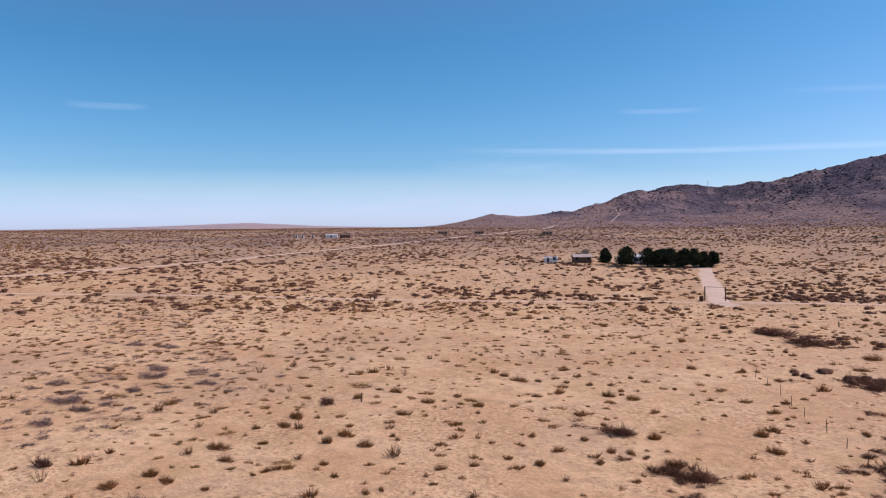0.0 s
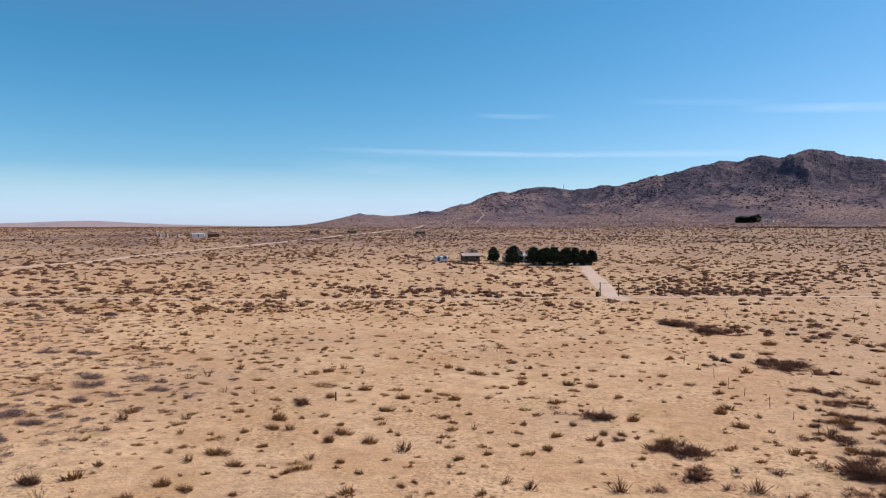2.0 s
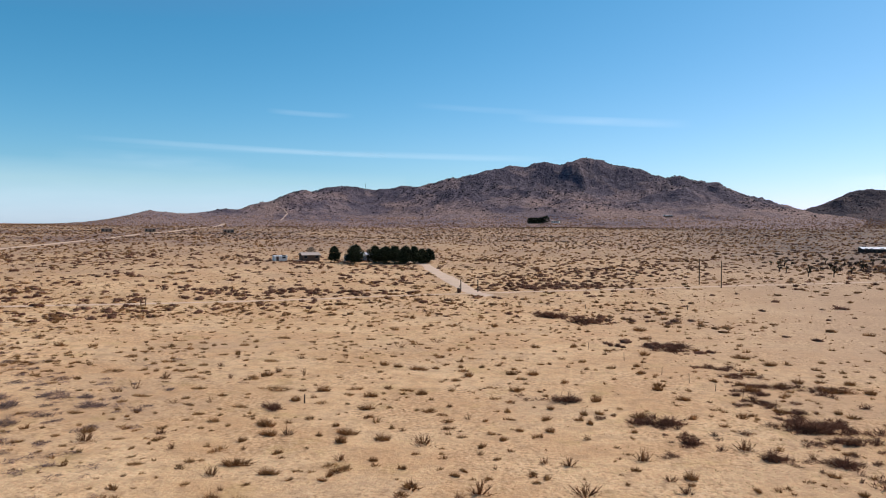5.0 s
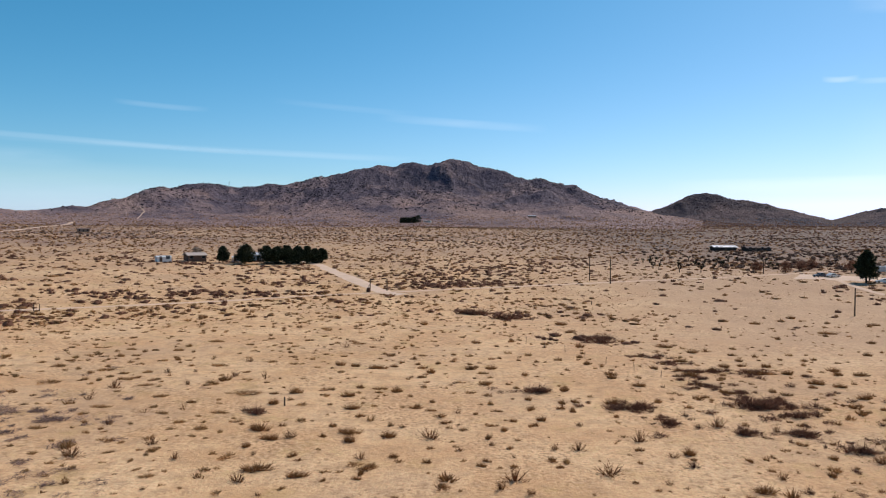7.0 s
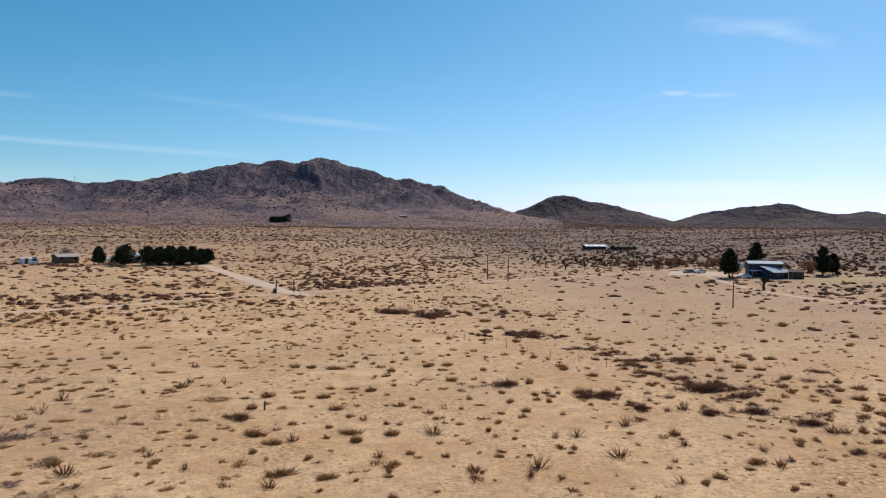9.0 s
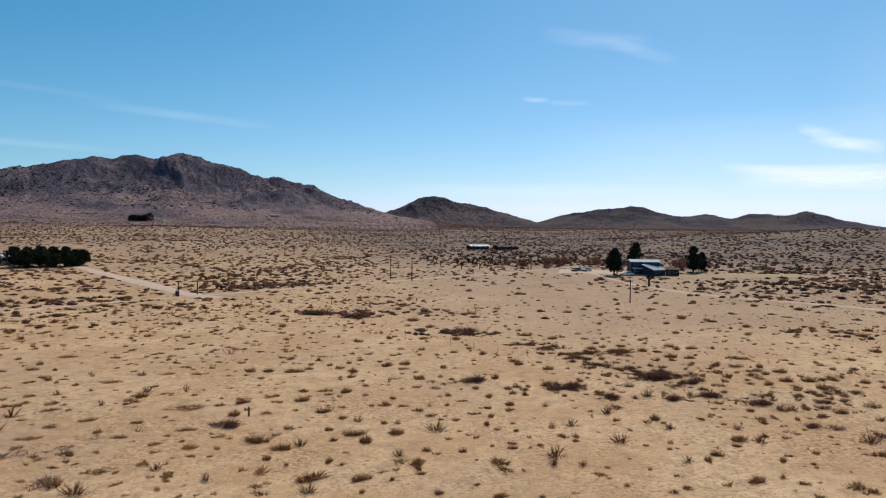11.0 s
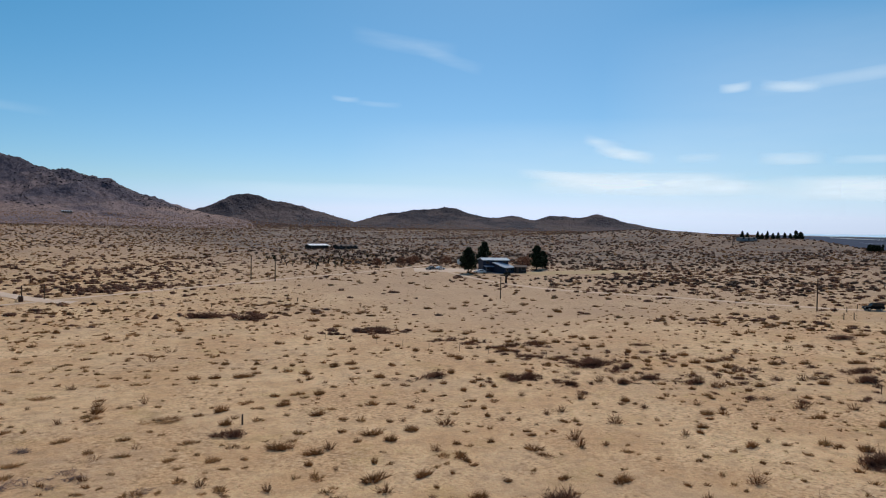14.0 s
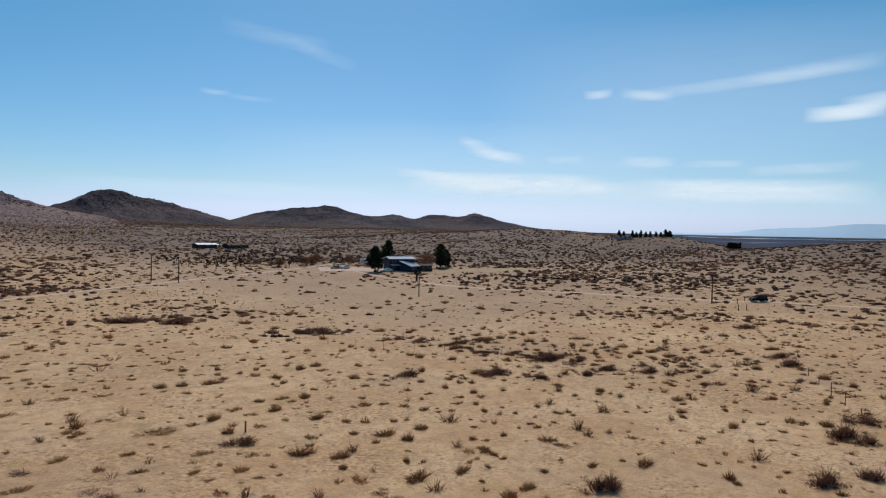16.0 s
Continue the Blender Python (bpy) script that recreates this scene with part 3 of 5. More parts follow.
def vehicle(name, x, y, turn, paint, label, tall=False, category="car"):
    """A parked car or, if tall, a boxy off-roader; its front looks along +x."""
    t = thing(name, label, category, "parked vehicles", on_ground(x, y, -0.02), turn)
    lift, top = (0.45, 1.85) if tall else (0.3, 1.45)
    mid = 1.15 if tall else 0.9
    body = prism([(-2.3, lift), (-2.35, mid - 0.15), (-2.25, mid), (1.0, mid), (2.15, mid - 0.12), (2.35, mid - 0.35), (2.3, lift)], 1.8)
    bmesh.ops.bevel(body, geom=body.edges[:], offset=0.07, segments=2, affect="EDGES")
    shell = part("body", body, paint, t)
    if tall:
        cab = [(-2.22, mid - 0.03), (-2.15, top), (0.45, top), (1.0, mid - 0.03)]
    else:
        cab = [(-1.9, mid - 0.03), (-1.25, top), (0.2, top), (1.05, mid - 0.03)]
    c = prism(cab, 1.6)
    bmesh.ops.bevel(c, geom=c.edges[:], offset=0.08, segments=2, affect="EDGES")
    part("cabin", c, paint, t)
    lo, hi = mid + 0.06, top - 0.12
    for k, (a, b) in enumerate(((-1.9, -0.95), (-0.85, 0.0), (0.08, 0.5)) if tall else ((-1.2, -0.5), (-0.42, 0.35))):
        for side in (-0.8, 0.8):
            part("window", boxed((b - a, 0.03, hi - lo), ((a + b) / 2, side, lo)), GLASS, t, "dark side window")
    front = cab[3][0] - 0.30
    part("windscreen", boxed((0.03, 1.36, (hi - lo) * 1.08), (front + 0.2, 0, lo), (0, -30 if tall else -48, 0)), GLASS, t, "dark windscreen")
    part("rear_window", boxed((0.03, 1.3, hi - lo), (cab[0][0] - 0.0 + (0.0 if tall else 0.25), 0, lo), (0, 6 if tall else 40, 0)), GLASS, t, "dark rear window")
    for wx in (-1.45, 1.45):
        for side in (-0.83, 0.83):
            r = 0.4 if tall else 0.33
            tyre = part("wheel", rod(bmesh.new(), (wx, side - 0.12, r), (wx, side + 0.12, r), r, r, 18), TYRE, t, "black tyre")
            part("rim", rod(bmesh.new(), (wx, side - 0.13, r), (wx, side + 0.13, r), r * 0.6, r * 0.6, 12), RIM, tyre, "silver wheel rim")
    for side in (-0.62, 0.62):
        part("headlight", boxed((0.06, 0.32, 0.16), (2.3, side, mid - 0.42)), LAMP, t)
        part("tail_light", boxed((0.06, 0.2, 0.26), (-2.34, side * 1.15, mid - 0.4)), TAIL, t)
        part("mirror", boxed((0.12, 0.2, 0.14), (0.72, side * 1.55, mid + 0.03)), paint, t)
    part("bumper", boxed((0.14, 1.72, 0.2), (2.33, 0, lift)), DARK_STEEL, t)
    part("bumper", boxed((0.14, 1.72, 0.2), (-2.35, 0, lift)), DARK_STEEL, t)
    if tall:
        for side in (-0.55, 0.55):
            part("roof_rail", boxed((2.2, 0.05, 0.06), (-0.8, side, top + 0.01)), DARK_STEEL, t)
    return t


BLACK_PAINT = plain("black_car_paint", (0.008, 0.008, 0.008), 0.8, 0, 0.15, 2, 0)
WHITE_PAINT = plain("white_car_paint", (0.78, 0.78, 0.77), 0.3, 0, 0.06, 2, 0)
GREY_PAINT = plain("grey_car_paint", (0.10, 0.105, 0.115), 0.3, 0, 0.15, 2, 0)
road("dry_lawn", [(143, 216), (158, 212), (172, 207), (188, 200)], 13.0, gravel("dry_lawn", (0.44, 0.29, 0.135)), "patch of dry yellow grass beside the blue house", 0.06)
vehicle("off_road_car", 146, 90.5, 143, BLACK_PAINT, "black boxy off-road car parked on the sandy track", True)
vehicle("saloon_car", 121.8, 245.5, 20, WHITE_PAINT, "white saloon car parked in the gravel yard")
vehicle("saloon_car", 118.2, 247.0, 200, GREY_PAINT, "dark grey saloon car parked in the gravel yard")
vehicle("saloon_car", 128.5, 227.0, 155, WHITE_PAINT, "white saloon car parked beside the blue house")

# ---- houses ----
BLUE_WALL = plain("blue_cladding", (0.012, 0.021, 0.045), 0.75, 0, 0.2, 1.5)
PALE_ROOF = plain("pale_metal_roof", (0.56, 0.60, 0.64), 0.85, 0.0, 0.12, 1.2)
WING_ROOF = plain("blue_grey_metal_roof", (0.40, 0.45, 0.52), 0.92, 0.0, 0.2, 1.2)
WHITE_WALL = plain("white_render", (0.74, 0.72, 0.68), 0.85, 0, 0.1, 1.2)
TAN_WALL = plain("tan_render", (0.30, 0.21, 0.16), 0.9, 0, 0.18, 1.2)
BROWN_WALL = plain("brown_timber_wall", (0.13, 0.085, 0.065), 0.9, 0, 0.25, 1.5)
WHITE_ROOF = plain("white_metal_roof", (0.72, 0.74, 0.76), 0.6, 0, 0.1, 1.2)
DARK_WALL = plain("dark_timber_wall", (0.055, 0.045, 0.04), 0.9, 0, 0.25, 1.5)
GREY_ROOF = plain("grey_shingle_roof", (0.21, 0.185, 0.17), 0.9, 0, 0.2, 2)
BROWN_ROOF = plain("brown_shingle_roof", (0.16, 0.115, 0.095), 0.9, 0, 0.25, 2)
RIDGE_WALL = plain("grey_render", (0.34, 0.34, 0.34), 0.9, 0, 0.12, 1.2)
RED_WALL = plain("dull_red_wall", (0.17, 0.075, 0.06), 0.9, 0, 0.2, 1.5)
RANCH_ROOF = plain("pale_tan_roof", (0.44, 0.37, 0.33), 0.9, 0, 0.15, 2)
TRIM = plain("weathered_trim", (0.22, 0.21, 0.20), 0.7, 0, 0.1, 3)
DOOR = plain("brown_door", (0.10, 0.06, 0.04), 0.7, 0, 0.2, 3)


def window_on(t, x, y, z, w, h, turn=0):
    """A framed window on a wall that faces -y before the turn."""
    frame_ob = part("window", boxed((w + 0.16, 0.1, h + 0.16), (x, y, z), (0, 0, turn)), TRIM, t, "framed window")
    a = radians(turn)
    part("pane", boxed((w, 0.06, h), (x + 0.04 * math.sin(a), y - 0.04 * math.cos(a), z + 0.08), (0, 0, turn)), GLASS, frame_ob, "dark glass pane")


def house(name, x, y, turn, size, walls, roof, label, pitch=0.25, wins=3, eave=0.5, door_at=None, sink=0.3, category="house"):
    """A house with a ridge along x: walls, overhanging roof, windows and doors on both long sides."""
    lx, ly, h = size
    t = thing(name, label, category, at=on_ground(x, y, sink), turn=turn)
    rise = pitch * ly / 2
    w = prism([(-ly / 2, 0), (-ly / 2, h), (0, h + rise), (ly / 2, h), (ly / 2, 0)], lx)
    bmesh.ops.rotate(w, verts=w.verts, matrix=Matrix.Rotation(radians(90), 3, "Z"))
    part("wall", w, walls, t)
    for side in (-1, 1):
        run = ly / 2 + eave
        slope = math.atan2(rise, ly / 2)
        length = run / math.cos(slope)
        mid_y, mid_z = side * run / 2, h + rise - run / 2 * math.tan(slope) + 0.06
        part("roof", boxed((lx + 2 * eave, length, 0.14), (0, mid_y, mid_z - 0.02), (-side * math.degrees(slope), 0, 0)), roof, t)
    part("ridge_cap", boxed((lx + 2 * eave, 0.3, 0.1), (0, 0, h + rise + 0.14)), roof, t)
    for k in range(wins):
        wx = -lx / 2 + (k + 0.5) * lx / wins
        for side in (-1, 1):
            if door_at == k and side == -1:
                d = part("door", boxed((1.0, 0.12, 2.1), (wx, side * (ly / 2 + 0.02), sink)), DOOR, t, "brown front door")
                part("door_handle", boxed((0.06, 0.1, 0.12), (wx + 0.35, side * (ly / 2 + 0.1), sink + 1.0)), DARK_STEEL, d)
            else:
                window_on(t, wx, side * (ly / 2 + 0.02), 1.0 + sink, 1.3, 1.1, 0 if side < 0 else 180)
    return t


# the blue house: a tall block under a pale roof and a lower wing with a roof that slopes aside
blue = house("house", 137.5, 230, -20, (10.6, 6.6, 5.0), BLUE_WALL, PALE_ROOF, "dark blue two-storey house with a pale metal roof", 0.22, 3, 0.5, 1)
for k in range(3):
    window_on(blue, -3.5 + 3.5 * k, -3.32, 3.5, 1.2, 1.0)
wing = prism([(-2.7, 0), (-2.7, 2.3), (2.7, 4.0), (2.7, 0)], 6.6)
bmesh.ops.rotate(wing, verts=wing.verts, matrix=Matrix.Rotation(radians(90), 3, "Z"))
aside = Matrix.Translation((2.6, -5.6, 0)) @ Matrix.Rotation(radians(34), 4, "Z")
bmesh.ops.transform(wing, verts=wing.verts, matrix=aside)
part("wing", wing, BLUE_WALL, blue, "lower front wing")
wing_roof = boxed((7.6, 6.4, 0.14), (0, -0.1, 3.16), (17.5, 0, 0))
bmesh.ops.transform(wing_roof, verts=wing_roof.verts, matrix=aside)
part("wing_roof", wing_roof, WING_ROOF, blue, "sloping pale metal roof")
for k in range(2):
    spot = aside @ Vector((-1.4 + 2.8 * k, -2.72, 0))
    window_on(blue, spot.x, spot.y, 1.0, 1.2, 0.8, 34)
part("chimney", boxed((0.7, 0.7, 1.2), (-2.4, 1.0, 5.5)), DARK_WALL, blue)
part("porch_post", rod(bmesh.new(), (-4.6, -5.4, 0), (-4.6, -5.4, 2.6), 0.09, 0.09, 8), TRIM, blue)
part("porch_roof", boxed((4.0, 2.4, 0.12), (-3.2, -4.5, 2.6), (6, 0, 0)), PALE_ROOF, blue)
house("shed", 144.5, 221.5, -35, (4.6, 4.0, 2.5), DARK_WALL, BROWN_ROOF, "dark timber shed beside the blue house", 0.3, 2, 0.3, 0, category="shed")
trailer = thing("camper_trailer", "white camper trailer parked behind the yard", "trailer", at=on_ground(144, 259, 0), turn=-20)
shell = boxed((6.0, 2.2, 2.1), (0, 0, 0.55), bevel=0.25)
part("body", shell, WHITE_WALL, trailer)
for side in (-1.0, 1.0):
    part("wheel", rod(bmesh.new(), (0.2, side - 0.1, 0.35), (0.2, side + 0.1, 0.35), 0.35, 0.35, 14), TYRE, trailer)
part("window", boxed((1.6, 0.04, 0.7), (-1.0, -1.11, 1.5)), GLASS, trailer)
part("hitch", rod(bmesh.new(), (3.0, 0, 0.55), (4.1, 0, 0.5), 0.06, 0.06, 6), DARK_STEEL, trailer)

# the long house and its neighbour on the far slope
house("house", 134, 396, 5, (12, 7, 2.2), DARK_WALL, WHITE_ROOF, "long low house with a bright white metal roof", 0.2, 5, 0.8, 2)
house("barn", 149, 388, 5, (13, 7, 2.0), DARK_WALL, BROWN_ROOF, "dark low timber barn among the scrub", 0.25, 4, 0.4, 1, category="barn")
# the ranch behind the pines
house("house", -111.2, 266.5, 42, (7.0, 6, 2.6), BROWN_WALL, RANCH_ROOF, "brown ranch house with a pale tan roof behind the pines", 0.3, 3, 0.5, 1)
house("house", -91.0, 281.5, 20, (9, 6, 2.8), WHITE_WALL, PALE_ROOF, "white outbuilding half hidden behind the pines", 0.25, 3, 0.4, 1)
house("shed", -119, 256, 42, (5.2, 3.4, 2.0), WHITE_WALL, PALE_ROOF, "small white shed on the open ground", 0.2, 2, 0.2, 0, category="shed")
house("shed", -97, 275, 25, (4.6, 3.0, 1.9), WHITE_WALL, WHITE_ROOF, "low white shed between the pines", 0.2, 2, 0.2, 0, category="shed")
# the white place in the west
house("house", -420, 368, 48, (9.5, 7, 2.8), WHITE_WALL, WHITE_WALL, "plain white house far out on the plain", 0.1, 1, 0.2, 0)
house("barn", -412, 376, 48, (8.5, 6, 2.4), RED_WALL, BROWN_ROOF, "dull red barn beside the white house", 0.3, 2, 0.3, 0, category="barn")
for px, py in ((-440, 347), (-437, 351), (-431, 357)):
    house("shed", px, py, 48, (2.4, 2.2, 1.9), WHITE_WALL, WHITE_WALL, "tiny white shed far out on the plain", 0.2, 1, 0.1, 0, category="shed")
for px, py in ((-420, 500), (-400, 530), (-330, 545)):
    house("house", px, py, 35, (9, 6, 2.6), TAN_WALL, BROWN_ROOF, "distant tan house on the plain", 0.25, 3, 0.3, 1)
# the farm at the mountain's foot
house("house", -81, 908, -8, (10, 6, 1.9), WHITE_WALL, WHITE_WALL, "white farmhouse at the foot of the mountain", 0.15, 4, 0.3, 1)
house("house", 62, 1010, 0, (12, 7, 2.0), TAN_WALL, PALE_ROOF, "pale house far off at the mountain's foot", 0.2, 4, 0.3, 1)
# the house on the ridge
house("house", 401, 283, -32, (11, 7, 2.0), RIDGE_WALL, GREY_ROOF, "low grey flat house on the ridge beside a row of conifers", 0.1, 3, 0.3, 1)

# ---- plants ----
def unit(v):
    return v / np.maximum(np.linalg.norm(v, axis=-1, keepdims=True), 1e-6)


def blades(rng, base, way, length, width):
    """One thin triangle for each blade: arrays of corners and faces."""
    side = unit(np.cross(way, rng.normal(size=way.shape))) * (width / 2)[:, None]
    tip = base + way * length[:, None]
    verts = np.stack([base - side, base + side, tip], 1).reshape(-1, 3)
    return verts, np.arange(len(verts)).reshape(-1, 3)


def tussock_shape(seed, n, high=0.30, width=0.03, blob=3):
    """A low ragged mound of dry blades, one metre across."""
    rng = np.random.RandomState(seed)
    centre = np.clip(np.cumsum(rng.normal(size=(blob, 2)) * 0.10, 0), -0.34, 0.34)
    centre = (centre - centre.mean(0)) * (1, 0.8)
    reach = rng.uniform(0.10, 0.19, blob)
    tall = rng.uniform(0.45, 1.15, blob)
    which = rng.randint(blob, size=n)
    off = rng.normal(size=(n, 2)) * reach[which][:, None]
    xy = centre[which] + off
    lean = unit(np.c_[off * 4 + rng.normal(size=(n, 2)) * 0.6, rng.uniform(0.4, 1.6, n)])
    base = np.c_[xy, rng.uniform(0, 0.2, n) * high]
    return blades(rng, base, lean, rng.uniform(0.3, 1.0, n) * tall[which] * high * 1.15, width * rng.uniform(0.5, 1.3, n))


def mound_shape(seed, sides, rings_up, high=0.36, spikes=14, leaf=0.16):
    """A low rounded bush, one metre across: a lumpy mound of twigs with ragged tips standing out of it."""
    rng = np.random.RandomState(seed)
    a = np.arange(sides) / sides * 2 * np.pi + rng.uniform(0, 6)
    lobe = 0.4 * (1 + 0.2 * np.sin(2 * a + rng.uniform(0, 6)) + 0.14 * np.sin(3 * a + rng.uniform(0, 6)))
    lean = rng.normal(size=2) * 0.07
    rows = []
    for k in range(rings_up):
        f = k / rings_up
        out = math.cos(f * math.pi / 2) ** 0.7 * lobe * rng.uniform(0.82, 1.18, sides)
        z = high * math.sin(f * math.pi / 2) * rng.uniform(0.8, 1.15, sides) - (0.04 if k == 0 else 0)
        rows.append(np.c_[np.cos(a) * out + lean[0] * f, np.sin(a) * out * 0.82 + lean[1] * f, z])
    verts = np.concatenate(rows + [[(lean[0], lean[1], high * rng.uniform(0.9, 1.1))]])
    faces = []
    for k in range(rings_up - 1):
        for i in range(sides):
            p, q = k * sides + i, k * sides + (i + 1) % sides
            faces += [(p, q, q + sides), (p, q + sides, p + sides)]
    faces += [((rings_up - 1) * sides + i, (rings_up - 1) * sides + (i + 1) % sides, rings_up * sides) for i in range(sides)]
    b, d = rng.uniform(0, 2 * np.pi, spikes), np.sqrt(rng.uniform(0, 1, spikes))
    c = np.c_[np.cos(b) * d * 0.34, np.sin(b) * d * 0.28, high * 0.75 * np.sqrt(1 - 0.85 * d ** 2)]
    way = unit(np.c_[np.cos(b) * d, np.sin(b) * d, np.full(spikes, 0.55)] + rng.normal(size=(spikes, 3)) * 0.25)
    tips, more = blades(rng, c - way * 0.05, way, leaf * rng.uniform(0.7, 1.5, spikes), np.full(spikes, leaf * 0.55))
    return np.concatenate([verts, tips]), np.concatenate([np.array(faces), more + len(verts)])


def dome_shape(seed, n, high=0.42, width=0.022):
    """A bunch of dry blades that spread from one crown, one metre across."""
    rng = np.random.RandomState(seed)
    a, d = rng.uniform(0, 2 * np.pi, n), rng.uniform(0, 1, n) ** 0.6
    lobe = 1 + 0.3 * np.sin(2 * a + rng.uniform(0, 6)) + 0.2 * np.sin(3 * a + rng.uniform(0, 6))
    base = np.c_[np.cos(a) * d * 0.24 * lobe, np.sin(a) * d * 0.2 * lobe, np.zeros(n)]
    way = unit(np.c_[np.cos(a) * d * 0.9, np.sin(a) * d * 0.9, rng.uniform(0.45, 1.1, n)] + rng.normal(size=(n, 3)) * 0.22)
    way[:, 2] = np.abs(way[:, 2])
    long = high * rng.uniform(0.35, 1.0, n) * (1.1 - 0.35 * d) * (0.75 + 0.3 * lobe)
    return blades(rng, base, way, long, width * rng.uniform(0.5, 1.4, n))


def twig_shape(seed, stems, high=0.75, width=0.032, bare=False):
    """A shrub of stiff stems that fan out from one foot and fork, one metre across, with dead litter round it."""
    rng = np.random.RandomState(seed)
    vs, k = [], stems
    a, out = rng.uniform(0, 2 * np.pi, k), rng.uniform(0.05, 1.0, k) ** 0.8
    way = unit(np.c_[np.cos(a) * out, np.sin(a) * out, rng.uniform(0.6, 1.2, k)])
    base = np.c_[np.cos(a) * out * 0.16, np.sin(a) * out * 0.16, np.zeros(k)]
    length = high * rng.uniform(0.25, 1.0, k)
    for _ in range(2):
        vs.append(blades(rng, base, way, length, width * rng.uniform(1.3, 2.4, k))[0])
    n = k * 4
    src = rng.randint(k, size=n)
    fork = base[src] + way[src] * (length[src] * rng.uniform(0.25, 0.7, n))[:, None]
    side = unit(way[src] + rng.normal(size=(n, 3)) * 0.4 + (0, 0, 0.25))
    vs.append(blades(rng, fork, side, high * rng.uniform(0.15, 0.45, n), width * rng.uniform(0.8, 1.3, n))[0])
    if not bare:
        n = 160
        foot = rng.normal(size=(n, 2)) * 0.19
        lean = unit(np.c_[foot * 3 + rng.normal(size=(n, 2)) * 0.7, rng.uniform(0.2, 0.9, n)])
        vs.append(blades(rng, np.c_[foot, np.zeros(n)], lean, high * rng.uniform(0.1, 0.34, n), np.full(n, width * 1.2))[0])
    verts = np.concatenate(vs)
    return verts, np.arange(len(verts)).reshape(-1, 3)


def brush_shape(seed, n, high=0.32, width=0.028):
    """A dense tangle of dead twigs, one metre across."""
    rng = np.random.RandomState(seed)
    blob = 9
    centre = rng.uniform(-0.42, 0.42, (blob, 2)) * (1, 0.7)
    which = rng.randint(blob, size=n)
    tall = rng.uniform(0.35, 1.35, blob)
    off = rng.normal(size=(n, 2)) * 0.085
    xy = centre[which] + off
    lean = unit(np.c_[off * 5 + rng.normal(size=(n, 2)) * 0.6, rng.uniform(0.3, 1.6, n)])
    base = np.c_[xy, rng.uniform(0, 0.4, n) * high * tall[which]]
    return blades(rng, base, lean, rng.uniform(0.3, 1.0, n) * tall[which] * high, width * rng.uniform(0.6, 1.5, n))


BARE_TWIGS = leaf_material("bare_tree_twigs", (0.16, 0.13, 0.11), (0.36, 0.29, 0.23))
SHAPES = {
    "tussock": [mesh_of("tussock", *dome_shape(s, 300), BROWN) for s in range(9)],
    "pale_tussock": [mesh_of("pale_tussock", *dome_shape(s, 260, 0.36), OLIVE) for s in range(20, 28)],
    "twiggy": [mesh_of("twiggy_shrub", *twig_shape(s, 32, 0.6, 0.013), TWIG) for s in range(40, 48)],
    "brush": [mesh_of("brush", *brush_shape(s, 620, 0.42, 0.02), DEAD) for s in range(60, 65)],
    "mauve_brush": [mesh_of("mauve_brush", *brush_shape(s, 620, 0.36, 0.02), MAUVE) for s in range(66, 70)],
    "bare": [mesh_of("bare_shrub", *twig_shape(s, 14, 0.7, 0.013, True), TWIG) for s in range(80, 84)],
}
WORDS = {
    "tussock": ("grass_tussock", "low dry brown grass tussock on bare sand", "grass tussock"),
    "pale_tussock": ("grass_tussock", "low pale olive-brown grass tussock on bare sand", "grass tussock"),
    "mauve_brush": ("brush_clump", "low mauve-grey clump of dead brush on sand", "brush"),
    "twiggy": ("desert_shrub", "leafless dark twiggy shrub standing in the sand", "shrub"),
    "brush": ("brush_clump", "dark grey tangle of dead desert brush", "brush"),
    "bare": ("bare_shrub", "sparse bare shrub with dark forked branches", "shrub"),
}
TAKEN = []


def plants(kind, spots, tall):
    """Sets out single plants: (x, y, width) each, on the ground."""
    rng = np.random.RandomState(len(spots) + len(TAKEN))
    name, label, category = WORDS[kind]
    for x, y, w in spots:
        me = SHAPES[kind][rng.randint(len(SHAPES[kind]))]
        ob = tagged(new(name, me), label, category, name.replace("_", " ") + "s")
        w = w * 1.12
        high = w * tall * rng.uniform(0.85, 1.25) if w < 2.2 else 2.2 * tall * rng.uniform(0.85, 1.25)
        ob.matrix_basis = pose(x, y, ground_at(x, y) - 0.03, 0, 0, rng.uniform(0, 360) if w < 1.8 else rng.uniform(-25, 25)) @ Matrix.Diagonal((w, w * rng.uniform(0.6, 0.9), high, 1))
        TAKEN.append((x, y, w * 0.55))


TUSSOCKS_A = [
    (10.6, 37.4, 0.9), (5.0, 39.1, 1.0), (28.2, 39.6, 2.0), (38.1, 42.5, 1.8), (7.3, 42.9, 1.0), (50.7, 43.0, 2.0), (-9.8, 45.8, 2.3), (20.6, 45.8, 2.0),
    (3.7, 46.1, 2.3), (53.2, 47.0, 2.6), (3.2, 47.9, 0.9), (0.3, 48.9, 1.4), (26.3, 49.0, 1.3), (-9.9, 49.1, 2.0), (-7.6, 49.4, 1.8), (-3.8, 50.7, 1.1),
    (20.2, 50.9, 1.4), (21.9, 51.9, 1.4), (-9.1, 52.5, 0.9), (-24.8, 52.9, 0.7), (25.3, 53.3, 1.0), (-20.2, 53.8, 1.7), (-30.2, 54.0, 1.0), (-6.4, 54.3, 0.9),
    (26.7, 54.7, 2.3), (-3.9, 54.8, 1.0), (-8.7, 55.0, 2.1), (-21.8, 55.2, 1.2), (-3.8, 55.9, 1.1), (53.3, 55.9, 2.3), (-12.3, 56.2, 3.1), (-23.3, 57.1, 1.2),
]
